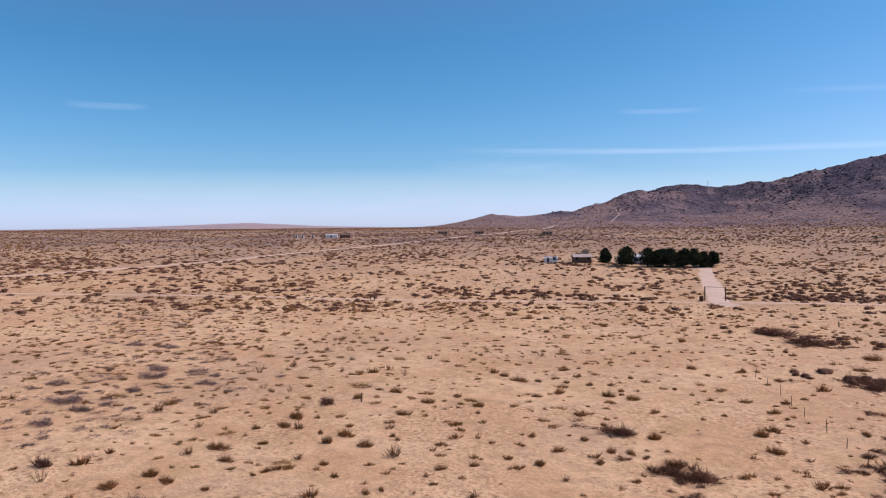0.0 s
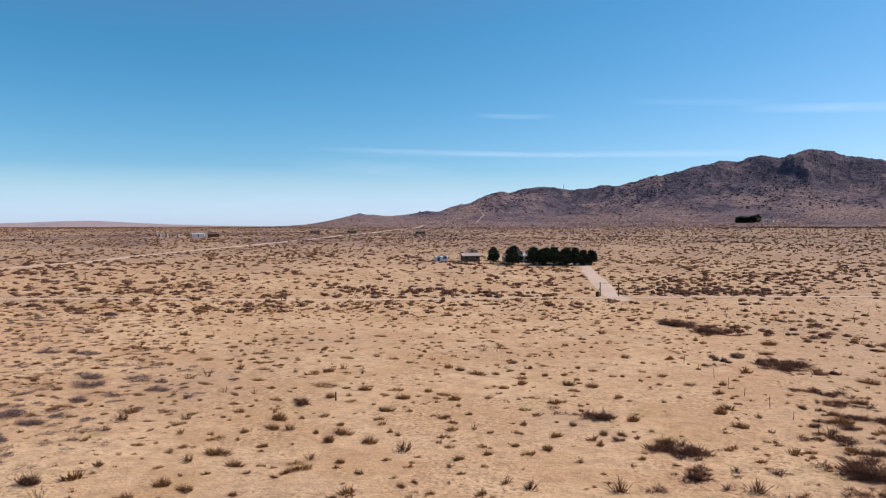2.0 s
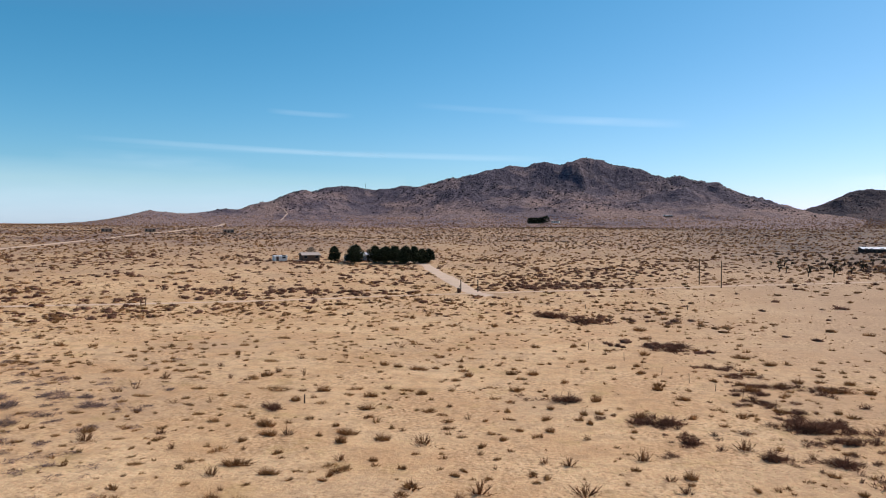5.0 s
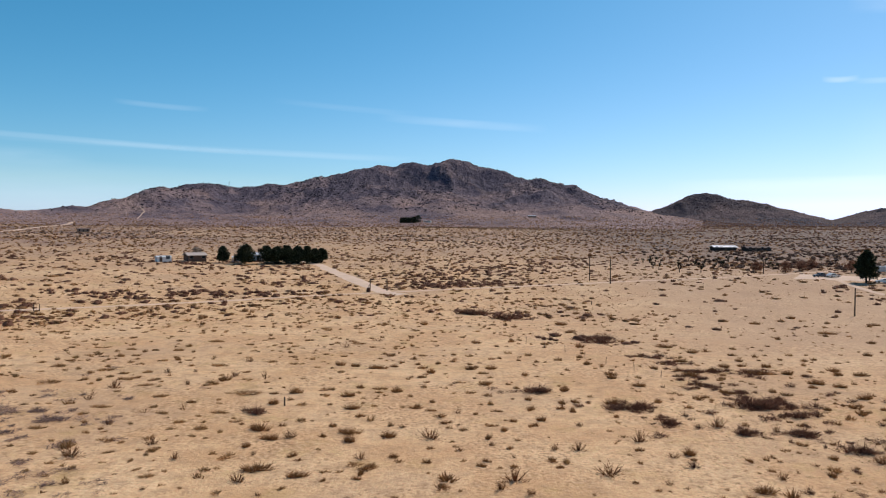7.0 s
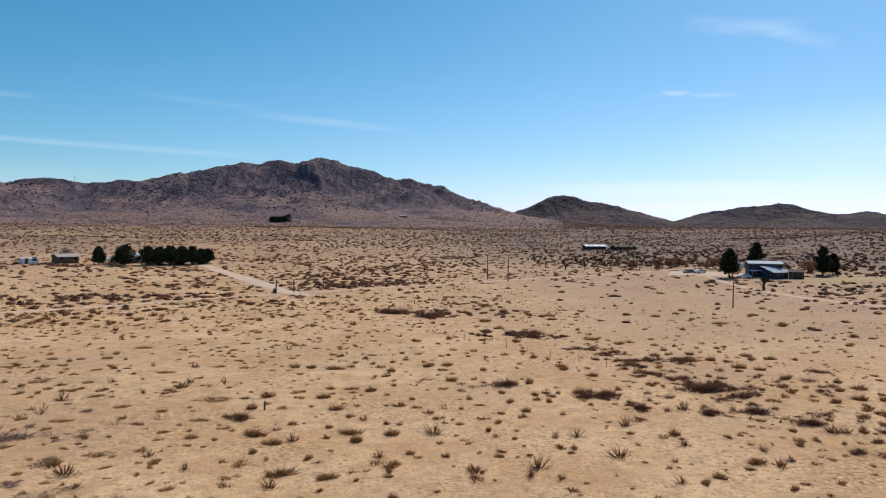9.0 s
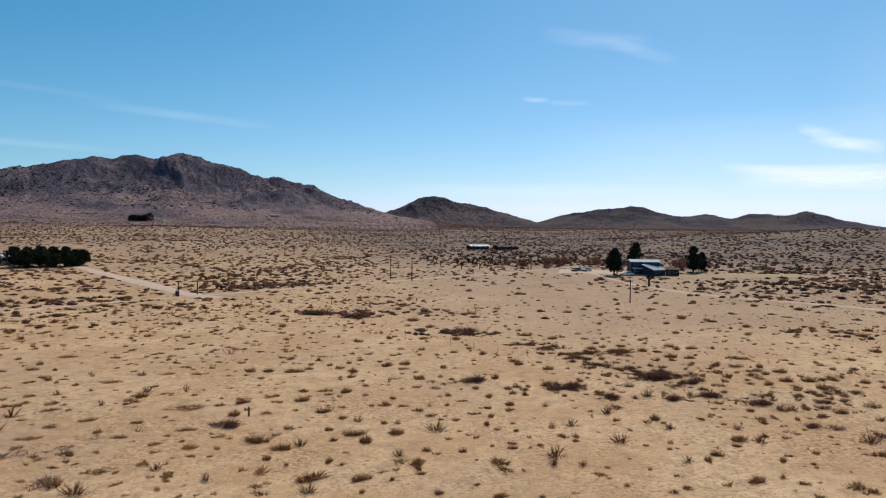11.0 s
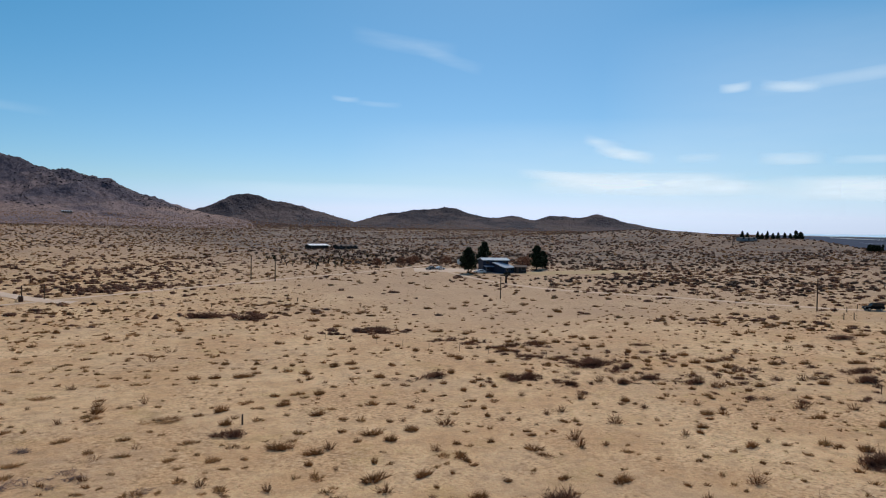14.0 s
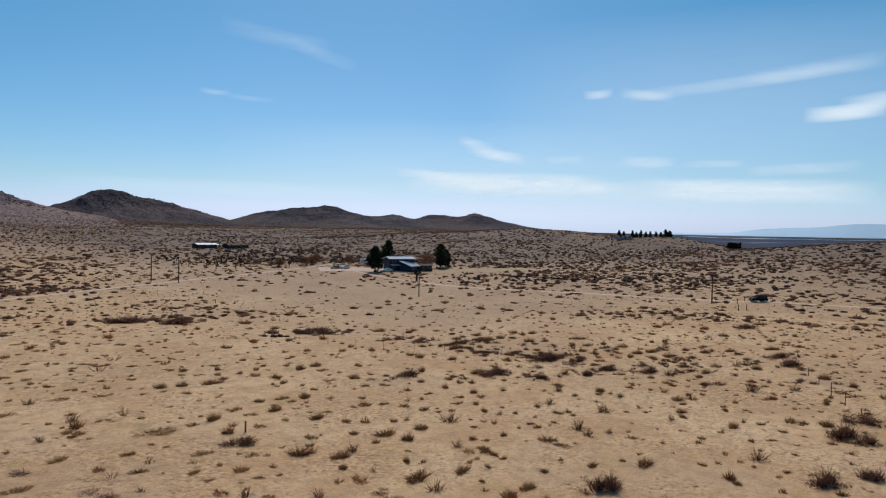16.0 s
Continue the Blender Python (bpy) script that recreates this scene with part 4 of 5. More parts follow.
TUSSOCKS_B = [
    (-32.4, 57.9, 1.3), (-45.7, 58.2, 1.9), (5.7, 58.6, 1.1), (-22.8, 58.7, 1.0), (-26.3, 58.9, 1.3), (44.5, 59.4, 1.7), (-10.4, 59.6, 1.2), (6.1, 59.8, 1.0),
    (-1.8, 60.2, 1.3), (72.9, 60.7, 3.8), (-47.1, 60.9, 1.9), (-33.0, 61.4, 1.2), (23.5, 61.5, 1.0), (-26.6, 61.6, 1.1), (28.1, 61.6, 1.1), (-15.2, 61.7, 1.3),
    (35.4, 62.7, 1.2), (23.5, 62.9, 1.7), (-6.4, 63.9, 1.9), (-13.8, 64.0, 2.0), (-31.4, 64.0, 1.4), (-21.2, 64.1, 1.4), (81.6, 64.1, 2.5), (-29.9, 64.5, 0.9),
    (-36.6, 64.7, 1.9), (65.2, 64.7, 2.4), (-3.1, 65.7, 2.4), (-24.2, 66.0, 1.2), (6.2, 66.0, 1.3), (-6.9, 66.4, 2.6), (-21.4, 66.5, 2.1), (-15.7, 66.7, 2.7),
]
TUSSOCKS_C = [
    (60.7, 66.8, 2.7), (-24.4, 68.2, 1.8), (43.5, 68.4, 1.1), (-9.0, 68.5, 1.3), (60.5, 70.0, 2.2), (-27.4, 70.9, 1.9), (-21.9, 72.1, 2.5), (11.5, 72.4, 1.5),
    (81.2, 72.4, 3.0), (47.4, 72.6, 2.0), (-35.0, 72.7, 2.7), (54.1, 72.8, 2.5), (51.1, 73.5, 2.8), (103.0, 73.9, 3.9), (-8.4, 75.1, 2.1), (-17.4, 76.2, 1.9),
    (10.6, 76.2, 1.4), (-24.0, 77.1, 1.1), (51.7, 77.7, 1.7), (-31.0, 77.8, 2.1), (54.9, 78.4, 3.3), (42.5, 79.1, 1.3), (87.6, 79.1, 3.6), (19.8, 79.6, 2.0),
    (15.7, 79.8, 1.3), (-22.2, 80.3, 4.8), (-10.0, 80.4, 2.0), (10.6, 80.4, 1.3), (8.8, 80.6, 0.7), (-16.4, 81.2, 1.9), (54.6, 81.9, 1.6), (-47.7, 82.7, 4.7),
]
TUSSOCKS_D = [
    (-35.3, 82.7, 2.2), (-4.7, 83.0, 2.1), (49.3, 84.6, 2.3), (15.1, 85.1, 1.9), (9.4, 85.7, 1.0), (83.0, 86.9, 2.9), (39.9, 87.0, 1.4), (24.6, 88.7, 2.0),
    (-38.8, 89.8, 2.1), (49.3, 90.3, 1.9), (-2.6, 90.8, 1.5), (-52.2, 91.6, 3.5), (47.2, 92.0, 2.4), (21.9, 92.8, 2.0), (-31.3, 95.2, 3.7), (32.8, 95.7, 3.3),
    (-9.3, 96.0, 3.2), (3.5, 96.4, 1.9), (-12.5, 96.9, 2.4), (6.3, 97.0, 2.6), (-7.1, 97.2, 1.3), (42.4, 97.7, 4.7), (46.0, 97.7, 2.1), (-36.9, 98.0, 1.4),
    (55.6, 98.0, 2.4), (36.3, 98.5, 2.1), (31.8, 98.5, 1.4), (-25.0, 98.6, 2.5), (-4.0, 98.9, 1.3), (28.9, 99.7, 1.5), (-1.2, 99.8, 1.6), (95.9, 100.3, 3.3),
]
TUSSOCKS_E = [
    (53.4, 100.7, 2.8), (39.1, 101.8, 2.3), (-49.1, 104.7, 2.7), (-45.3, 104.7, 1.9), (34.0, 105.3, 2.2), (-41.9, 105.4, 2.8), (0.6, 106.6, 1.4), (19.5, 106.6, 1.6),
    (42.8, 106.6, 1.7), (43.3, 111.3, 1.6), (-32.8, 111.5, 2.4), (37.8, 112.8, 2.1), (-39.3, 113.6, 4.4), (64.9, 114.3, 1.9), (34.7, 117.8, 3.0), (72.2, 127.0, 2.2),
    (57.6, 129.9, 1.6), (20.9, 131.8, 2.6), (81.1, 133.7, 2.6), (70.0, 138.2, 3.8), (20.1, 141.4, 4.2), (61.0, 149.9, 2.4), (85.4, 151.1, 2.8), (72.3, 159.8, 2.6),
]
TWIGGY_A = [
    (23.0, 37.2, 0.8), (12.2, 40.3, 2.1), (23.1, 45.8, 1.1), (42.7, 47.3, 1.9), (38.3, 50.8, 2.6), (-10.4, 51.1, 0.8), (45.0, 51.2, 1.3), (-19.2, 51.3, 0.7),
    (18.5, 51.3, 1.3), (9.4, 53.0, 1.4), (-12.9, 53.6, 1.9), (7.2, 53.9, 1.6), (8.3, 55.7, 2.3), (20.1, 55.8, 1.0), (15.9, 57.5, 2.8), (29.1, 57.6, 1.3),
    (-28.9, 57.7, 2.5), (-20.0, 58.1, 1.4), (53.2, 58.6, 2.1), (30.9, 59.0, 0.6), (-4.5, 59.5, 1.3), (-13.8, 59.7, 0.8), (8.4, 61.0, 0.7), (-23.7, 61.5, 1.5),
    (40.3, 61.8, 1.5), (39.1, 62.0, 2.4), (22.0, 62.1, 1.4), (14.1, 63.4, 1.7), (12.1, 63.5, 1.5), (6.5, 64.1, 1.0), (-12.1, 64.6, 1.6), (0.8, 65.7, 2.7),
]
TWIGGY_B = [
    (41.4, 65.7, 1.3), (20.0, 66.4, 2.0), (-30.7, 66.7, 1.2), (-2.2, 68.8, 1.1), (33.8, 70.6, 1.3), (15.1, 70.9, 1.1), (28.6, 71.6, 2.2), (-38.5, 81.2, 2.1),
    (-30.7, 84.0, 1.3), (-26.7, 89.1, 1.5), (-36.0, 89.9, 1.3), (-32.8, 90.9, 1.0), (-28.1, 98.3, 1.7), (-57.4, 101.2, 1.1),
]
BRUSH_A = [
    (13.9, 32.2, 1.6), (10.2, 34.5, 2.5), (24.2, 35.1, 1.8), (25.4, 37.4, 3.1), (32.3, 37.6, 3.4), (-18.6, 43.9, 2.0), (-3.3, 45.3, 2.2), (-32.3, 47.3, 3.3),
    (-35.0, 52.0, 2.8), (-41.0, 52.1, 4.4), (59.9, 53.5, 2.8), (-50.3, 54.3, 2.9), (65.2, 57.4, 3.5), (-39.8, 59.5, 2.3), (-46.7, 64.6, 4.1), (39.0, 64.8, 2.3),
    (-49.9, 66.9, 4.3), (-36.8, 67.3, 3.2), (30.9, 69.4, 2.3), (36.4, 69.6, 3.3), (-44.0, 69.7, 4.1), (-40.4, 70.3, 2.0), (-69.3, 71.3, 4.0), (24.6, 72.0, 1.8),
    (-18.6, 72.7, 2.6), (96.0, 74.4, 5.1), (-64.3, 74.6, 3.9), (37.8, 75.8, 2.5), (23.1, 77.9, 3.0), (35.8, 79.6, 3.6), (12.2, 84.5, 3.5), (25.6, 120.9, 4.1),
]
BRUSH_B = [
    (23.7, 123.9, 6.2), (9.6, 148.6, 5.4), (2.4, 154.5, 6.3),
]
BARE = [
    (-14.9, 42.5, 1.9), (-29.4, 71.0, 1.4), (-26.0, 72.6, 1.5), (3.0, 74.3, 1.5), (-38.3, 75.6, 2.1), (-22.3, 88.0, 1.9), (-17.1, 111.2, 2.4), (-12.9, 117.6, 2.9),
]
for kind, tall, groups in (
    ("tussock", 0.95, (TUSSOCKS_A, TUSSOCKS_B, TUSSOCKS_C, TUSSOCKS_D, TUSSOCKS_E)),
    ("twiggy", 0.95, (TWIGGY_A, TWIGGY_B)),
    ("brush", 1.0, (BRUSH_A, BRUSH_B)),
    ("bare", 0.9, (BARE,)),
):
    for spots in groups:
        # the west has paler tussocks and greyer brush
        pale = {"tussock": "pale_tussock", "brush": "mauve_brush"}.get(kind, kind)
        edge = -18 if kind == "tussock" else -31
        plants(kind, [q for q in spots if q[0] >= edge], tall)
        plants(pale, [q for q in spots if q[0] < edge], tall * (0.6 if pale != kind else 1))


def near_road(x, y, more=0.8):
    hit = np.zeros(len(x), bool)
    for rx, ry, width in ROADS:
        for a in range(0, len(rx), 400):
            d = np.hypot(x[:, None] - rx[None, a:a + 400:2], y[:, None] - ry[None, a:a + 400:2]).min(1)
            hit |= d < width / 2 + more
    return hit


def strew(name, shapes, material, x, y, wide, high, label, category="scrub"):
    """Many plants as one mesh: copies of a few shapes, turned, stretched and set on the land."""
    rng = np.random.RandomState(len(x))
    z = land_height(x, y)
    which, a = rng.randint(len(shapes), size=len(x)), rng.uniform(0, 2 * np.pi, len(x))
    vs, fs, start = [], [], 0
    for k, (sv, sf) in enumerate(shapes):
        i = np.nonzero(which == k)[0]
        if not len(i):
            continue
        c, s = np.cos(a[i])[:, None], np.sin(a[i])[:, None]
        px = (sv[None, :, 0] * c - sv[None, :, 1] * s) * wide[i][:, None] + x[i][:, None]
        py = (sv[None, :, 0] * s + sv[None, :, 1] * c) * wide[i][:, None] + y[i][:, None]
        pz = sv[None, :, 2] * high[i][:, None] + z[i][:, None] - 0.03
        vs.append(np.stack([px, py, pz], -1).reshape(-1, 3))
        fs.append((sf[None] + (np.arange(len(i)) * len(sv))[:, None, None] + start).reshape(-1, 3))
        start += len(i) * len(sv)
    me = mesh_of(name, np.concatenate(vs), np.concatenate(fs), material)
    tagged(new(name, me), label, category, kind="stuff")


def spread(seed, count, r0, r1, bearings=(-84, 84), centre=(0, 40)):
    """Random places in a ring sector, even in area."""
    rng = np.random.RandomState(seed)
    r = np.sqrt(rng.uniform(r0 * r0, r1 * r1, count))
    a = np.radians(rng.uniform(*bearings, count))
    return centre[0] + r * np.sin(a), centre[1] + r * np.cos(a), rng


def thinned(x, y, rng, scale, low, power=1.0):
    """Which places stay: plants gather in patches, and the bare field stays open."""
    d = np.clip(0.5 + 1.6 * fractal(x / scale + 50, y / scale, 3), 0, 1) ** power
    d = low + (1 - low) * d
    field = smooth(22, 50, x) * smooth(128, 110, x) * smooth(108, 125, y) * smooth(235, 215, y + 0.28 * (60 - x))
    lawn = np.exp(-((x - 150) / 25) ** 2 - ((y - 205) / 14) ** 2)
    pasture = smooth(95, 120, x) * smooth(55, 65, y) * smooth(128, 112, y) * smooth(260, 225, x)
    d = d * (1 - 0.72 * field) * (1 - 0.8 * lawn) * (1 - 0.7 * pasture)
    west = smooth(-35, -70, x) * smooth(190, 120, y)
    east = smooth(120, 140, x) * smooth(235, 205, y)
    near_east = smooth(15, 42, x) * smooth(112, 84, y)
    d = np.minimum(d * (1 + 0.5 * west + 1.2 * east + 1.0 * near_east), 1)
    return (rng.uniform(size=len(x)) < d) & ~near_road(x, y)


NEAR_TUFT = [dome_shape(s, 50, 0.36, 0.05) for s in range(100, 106)]


def full_shape(seed, n, high, width, sides, core=0.62):
    """A tuft of blades round a low woody core."""
    v, f = mound_shape(seed, sides, 2, high * 0.62, 0, 0.1)
    w, g = dome_shape(seed + 7, n, high, width)
    return np.concatenate([v * (core, core, 1), w]), np.concatenate([f, g + len(v)])


MID_TUFT = [full_shape(s, 46, 0.36, 0.07, 6, 0.7) for s in range(110, 120)]
FAR_TUFT = [full_shape(s, 10, 0.36, 0.15, 5, 0.75) for s in range(120, 126)]
SPECK = [mound_shape(s, 5, 2, 0.36, 0, 0.2) for s in range(130, 136)]
GRASS = [tussock_shape(s, 14, 0.22, 0.05, 3) for s in range(140, 146)]

tx, ty, tw = np.array(TAKEN).T


def clear_of_taken(x, y):
    keep = np.ones(len(x), bool)
    for a in range(0, len(x), 2000):
        b = slice(a, a + 2000)
        keep[b] = (np.hypot(x[b][:, None] - tx, y[b][:, None] - ty) > tw + 0.4).all(1)
    return keep


# tussocks between the single ones
MEDIUM_TUFT = [dome_shape(s, 120, 0.38, 0.042) for s in range(150, 158)]
x, y, rng = spread(19, 1500, 0, 118, (-180, 180), (0, 66))
keep = thinned(x, y, rng, 16, 0.25) & clear_of_taken(x, y)
x, y = x[keep], y[keep]
w = rng.uniform(0.7, 1.6, len(x)) + 0.9 * (rng.uniform(size=len(x)) > 0.8)
half = rng.uniform(size=len(x)) < 0.2 + 0.6 * smooth(10, -40, x)
strew("tussocks", MEDIUM_TUFT, BROWN, x[~half], y[~half], w[~half], w[~half] * rng.uniform(0.7, 1.3, (~half).sum()), "dry brown tussocks scattered over the sand", "grass tussock")
strew("tussocks", MEDIUM_TUFT, OLIVE, x[half], y[half], w[half], w[half] * rng.uniform(0.7, 1.3, half.sum()), "dry olive tussocks scattered over the sand", "grass tussock")
# broad low tussocks on the western ground
rng = np.random.RandomState(61)
x, y = rng.uniform(-125, 8, 1500), rng.uniform(52, 165, 1500)
keep = thinned(x, y, rng, 14, 0.1, 1.5) & clear_of_taken(x, y)
x, y = x[keep], y[keep]
w = rng.uniform(0.9, 2.4, len(x))
half = rng.uniform(size=len(x)) < 0.7
h = np.minimum(w, 1.5) * rng.uniform(0.5, 0.9, len(x))
strew("tussocks", MEDIUM_TUFT, BROWN, x[~half], y[~half], w[~half], h[~half], "broad low brown tussocks on western sand", "grass tussock")
strew("tussocks", MEDIUM_TUFT, OLIVE, x[half], y[half], w[half], h[half], "broad low tan tussocks on western sand", "grass tussock")
# small tufts on the near ground
x, y, rng = spread(11, 8000, 0, 125, (-180, 180), (0, 62))
keep = thinned(x, y, rng, 9, 0.16, 1.4) & clear_of_taken(x, y)
x, y = x[keep], y[keep]
w = rng.uniform(0.45, 1.15, len(x)) ** 1.2 + 0.15 + 0.8 * (rng.uniform(size=len(x)) > 0.93)
half = rng.uniform(size=len(x)) < 0.25 + 0.6 * smooth(10, -40, x)
h = w * rng.uniform(0.7, 1.3, len(x))
strew("small_tufts", NEAR_TUFT, BROWN, x[~half], y[~half], w[~half], h[~half], "many small dry brown tufts on sand")
strew("small_tufts", NEAR_TUFT, OLIVE, x[half], y[half], w[half], h[half], "many small pale dry tufts on sand")
# low dead brush in mauve patches on the western ground
rng = np.random.RandomState(29)
where = np.array([(-100, 84), (-76, 78), (-62, 70), (-46, 66), (-42, 56), (-46, 60), (-34, 50), (-88, 92)])[rng.randint(8, size=420)]
x, y = where[:, 0] + rng.normal(size=420) * 10, where[:, 1] + rng.normal(size=420) * 8
keep = clear_of_taken(x, y)
x, y = x[keep], y[keep]
w = rng.uniform(0.8, 2.6, len(x))
strew("dead_brush", [brush_shape(s, 150, 0.3, 0.03) for s in range(190, 194)], MAUVE, x, y, w, np.minimum(w, 1.6) * rng.uniform(0.25, 0.6, len(x)), "low mauve-grey dead brush in patches", "brush")
x, y, rng = spread(12, 16000, 0, 130, (-180, 180), (0, 62))
keep = thinned(x, y, rng, 9, 0.05, 1.6) & clear_of_taken(x, y)
x, y = x[keep], y[keep]
w = rng.uniform(0.4, 1.3, len(x))
strew("dry_grass", GRASS, STRAW, x, y, w, rng.uniform(0.3, 0.7, len(x)), "thin straw-coloured dry grass and litter", "grass")
# the wider plain
x, y, rng = spread(13, 17000, 110, 300)
keep = thinned(x, y, rng, 22, 0.12, 1.8) & clear_of_taken(x, y)
x, y = x[keep], y[keep]
w = rng.uniform(0.8, 2.8, len(x)) + 1.8 * (rng.uniform(size=len(x)) > 0.85)
h = np.minimum(w, 2.6) * rng.uniform(0.5, 1.1, len(x))
dark = rng.uniform(size=len(x)) < 0.3 + 0.4 * smooth(110, 150, x) + 0.3 * smooth(-50, -90, x)
strew("desert_scrub", MID_TUFT, SCRUB, x[~dark], y[~dark], w[~dark], h[~dark], "scattered low brown desert scrub")
strew("desert_scrub", MID_TUFT, GREY, x[dark], y[dark], w[dark] * 1.2, h[dark] * 1.2, "scattered dark grey desert scrub")
# faint small tufts between the scrub
x, y, rng = spread(31, 42000, 105, 330)
keep = thinned(x, y, rng, 30, 0.2, 1.5)
x, y = x[keep], y[keep]
w = rng.uniform(0.4, 1.1, len(x))
strew("small_tufts", [dome_shape(s, 9, 0.34, 0.16) for s in range(160, 166)], OLIVE, x, y, w, w * rng.uniform(0.7, 1.3, len(x)), "many faint dry tufts over the wider plain")
x, y, rng = spread(14, 115000, 300, 1220)
keep = thinned(x, y, rng, 70, 0.4) & (land_height(x, y) - base_height(x, y) < 14)
x, y = x[keep], y[keep]
w = rng.uniform(1.0, 2.8, len(x)) + 1.5 * (rng.uniform(size=len(x)) > 0.9)
h = w * rng.uniform(0.6, 1.3, len(x))
dark = rng.uniform(size=len(x)) < 0.2 + 0.45 * smooth(100, 250, x)
strew("distant_scrub", FAR_TUFT, SCRUB, x[~dark], y[~dark], w[~dark], h[~dark], "brown scrub dotted over the distant plain")
strew("distant_scrub", FAR_TUFT, GREY, x[dark], y[dark], w[dark], h[dark], "dark grey scrub dotted over the distant plain")
# taller dark brush behind the houses, along the washes and over the ridge
x, y, rng = spread(16, 26000, 180, 620)
patches = np.clip(fractal(x / 60 + 7, y / 35 + 2, 4) * 4 + 0.25 + 0.8 * smooth(20, 60, np.degrees(np.arctan2(x, y))) + 0.3 * smooth(60, 20, np.hypot(x + 20, y - 205)), 0, 1)
keep = (rng.uniform(size=len(x)) < (0.22 + 0.60 * smooth(60, 150, x) * (1 - 0.55 * smooth(240, 200, y))) * patches) & thinned(x, y, rng, 40, 0.3) & ((x > 160) | (y > 245) | (x < 60))
x, y = x[keep], y[keep]
w = rng.uniform(1.8, 3.8, len(x))
h = np.minimum(w, 3.0) * rng.uniform(0.8, 1.4, len(x))
west = (x < 70) & (y < 420)
strew("tall_brush", MID_TUFT, JUNIPER, x[~west], y[~west], w[~west], h[~west], "taller dark brush on the plain")
strew("tall_brush", MID_TUFT, GREY, x[west], y[west], w[west], h[west] * 0.8, "reddish brown brush near the lane")
x, y, rng = spread(15, 45000, 900, 1500, (-80, 64))
hill = land_height(x, y) - base_height(x, y)
keep = thinned(x, y, rng, 110, 0.2) & (rng.uniform(size=len(x)) < smooth(3, 30, hill))
x, y = x[keep], y[keep]
w = rng.uniform(1.0, 2.8, len(x))
strew("hillside_scrub", SPECK, JUNIPER, x, y, w, w * rng.uniform(0.5, 0.9, len(x)), "dark scrub dotted over the hillsides")

x, y, rng = spread(17, 42000, 880, 1450, (-48, 56))
hill = land_height(x, y) - base_height(x, y)
keep = rng.uniform(size=len(x)) < smooth(8, 60, hill) * np.clip(0.34 + 2.6 * fractal(x / 110, y / 110 + 5, 4), 0.03, 1)
x, y = x[keep], y[keep]
w = rng.uniform(1.8, 5.2, len(x))
strew("hill_junipers", SPECK, HILL_BUSH, x, y, w, w * rng.uniform(0.6, 0.9, len(x)), "dark bushes dotted singly over the hillsides", "bush")
# washes at the mountain's foot, lined with dark brush
rng = np.random.RandomState(71)
far_out = np.array([470.0, 560.0, 640.0, 730.0, 820.0])[rng.randint(5, size=2600)]
a = np.radians(rng.uniform(-58, 58, len(far_out)))
far_out = far_out * (1 + 0.10 * fractal(a * 5 + far_out / 90, a * 0 + 2, 3)) + rng.normal(size=len(far_out)) * 4
x, y = far_out * np.sin(a), 30 + far_out * np.cos(a)
keep = rng.uniform(size=len(x)) < np.clip(0.5 + 2.5 * fractal(a * 9, far_out / 60, 3), 0.05, 1)
x, y = x[keep], y[keep]
w = rng.uniform(2.0, 4.5, len(x))
strew("wash_brush", FAR_TUFT, JUNIPER, x, y, w, w * rng.uniform(0.5, 0.9, len(x)), "dark brush lining dry washes at the mountain's foot")
# red-brown brush beyond the lane, gathered in banks
LANE_BANKS = [(-14, 212, 3.2, 9), (-8, 210, 3.2, 9), (-2, 209, 3.2, 9), (3, 219, 3.2, 9), (-64, 180, 3.2, 9), (-55, 179, 3.2, 9), (-48, 183, 3.2, 9), (-44, 189, 3.2, 9), (-74, 172, 3.2, 9), (-69, 178, 3.2, 9)]
FIELD_BANKS = [(-68, 177, 7, 26), (-77, 166, 6, 18), (-92, 163, 8, 20), (-58, 206, 9, 18), (-17, 207, 6, 30), (-12, 218, 9, 40), (-6, 238, 12, 60), (4, 262, 15, 70), (24, 286, 18, 60), (2, 216, 7, 34), (12, 226, 8, 30), (-110, 256, 3.5, 20), (-107, 253, 3, 20), (113, 190, 6, 14), (122, 165, 6, 12), (108, 214, 6, 12), (10, 152, 4, 14), (22, 124, 3.5, 16), (4, 157, 4, 10)]
BANKS = LANE_BANKS + FIELD_BANKS
rng = np.random.RandomState(41)
x = np.concatenate([cx + rng.normal(size=n) * d for cx, cy, d, n in BANKS])
y = np.concatenate([cy + rng.normal(size=n) * d * 0.6 for cx, cy, d, n in BANKS])
keep = ~near_road(x, y, 0.6)
x, y = x[keep], y[keep]
w = rng.uniform(1.4, 3.8, len(x))
strew("lane_brush", MID_TUFT, GREY, x, y, w, np.minimum(w, 2.6) * rng.uniform(0.7, 1.3, len(x)), "red-brown brush in banks beyond the lane", "brush")
# dense brush behind the blue house
BACKS = [(120, 290, 16, 60), (140, 285, 16, 90), (165, 275, 14, 80), (200, 300, 24, 110), (180, 255, 12, 50), (110, 320, 22, 70), (150, 345, 30, 120), (200, 220, 16, 50), (175, 208, 8, 16)]
rng = np.random.RandomState(47)
x = np.concatenate([cx + rng.normal(size=n) * d for cx, cy, d, n in BACKS])
y = np.concatenate([cy + rng.normal(size=n) * d * 0.7 for cx, cy, d, n in BACKS])
keep = ~near_road(x, y, 1.0) & ((y > 258) | (x > 165))
x, y = x[keep], y[keep]
w = rng.uniform(1.6, 4.2, len(x))
strew("tall_brush", MID_TUFT, JUNIPER, x, y, w, np.minimum(w, 3.4) * rng.uniform(0.8, 1.5, len(x)), "dense dark brush behind the blue house", "brush")
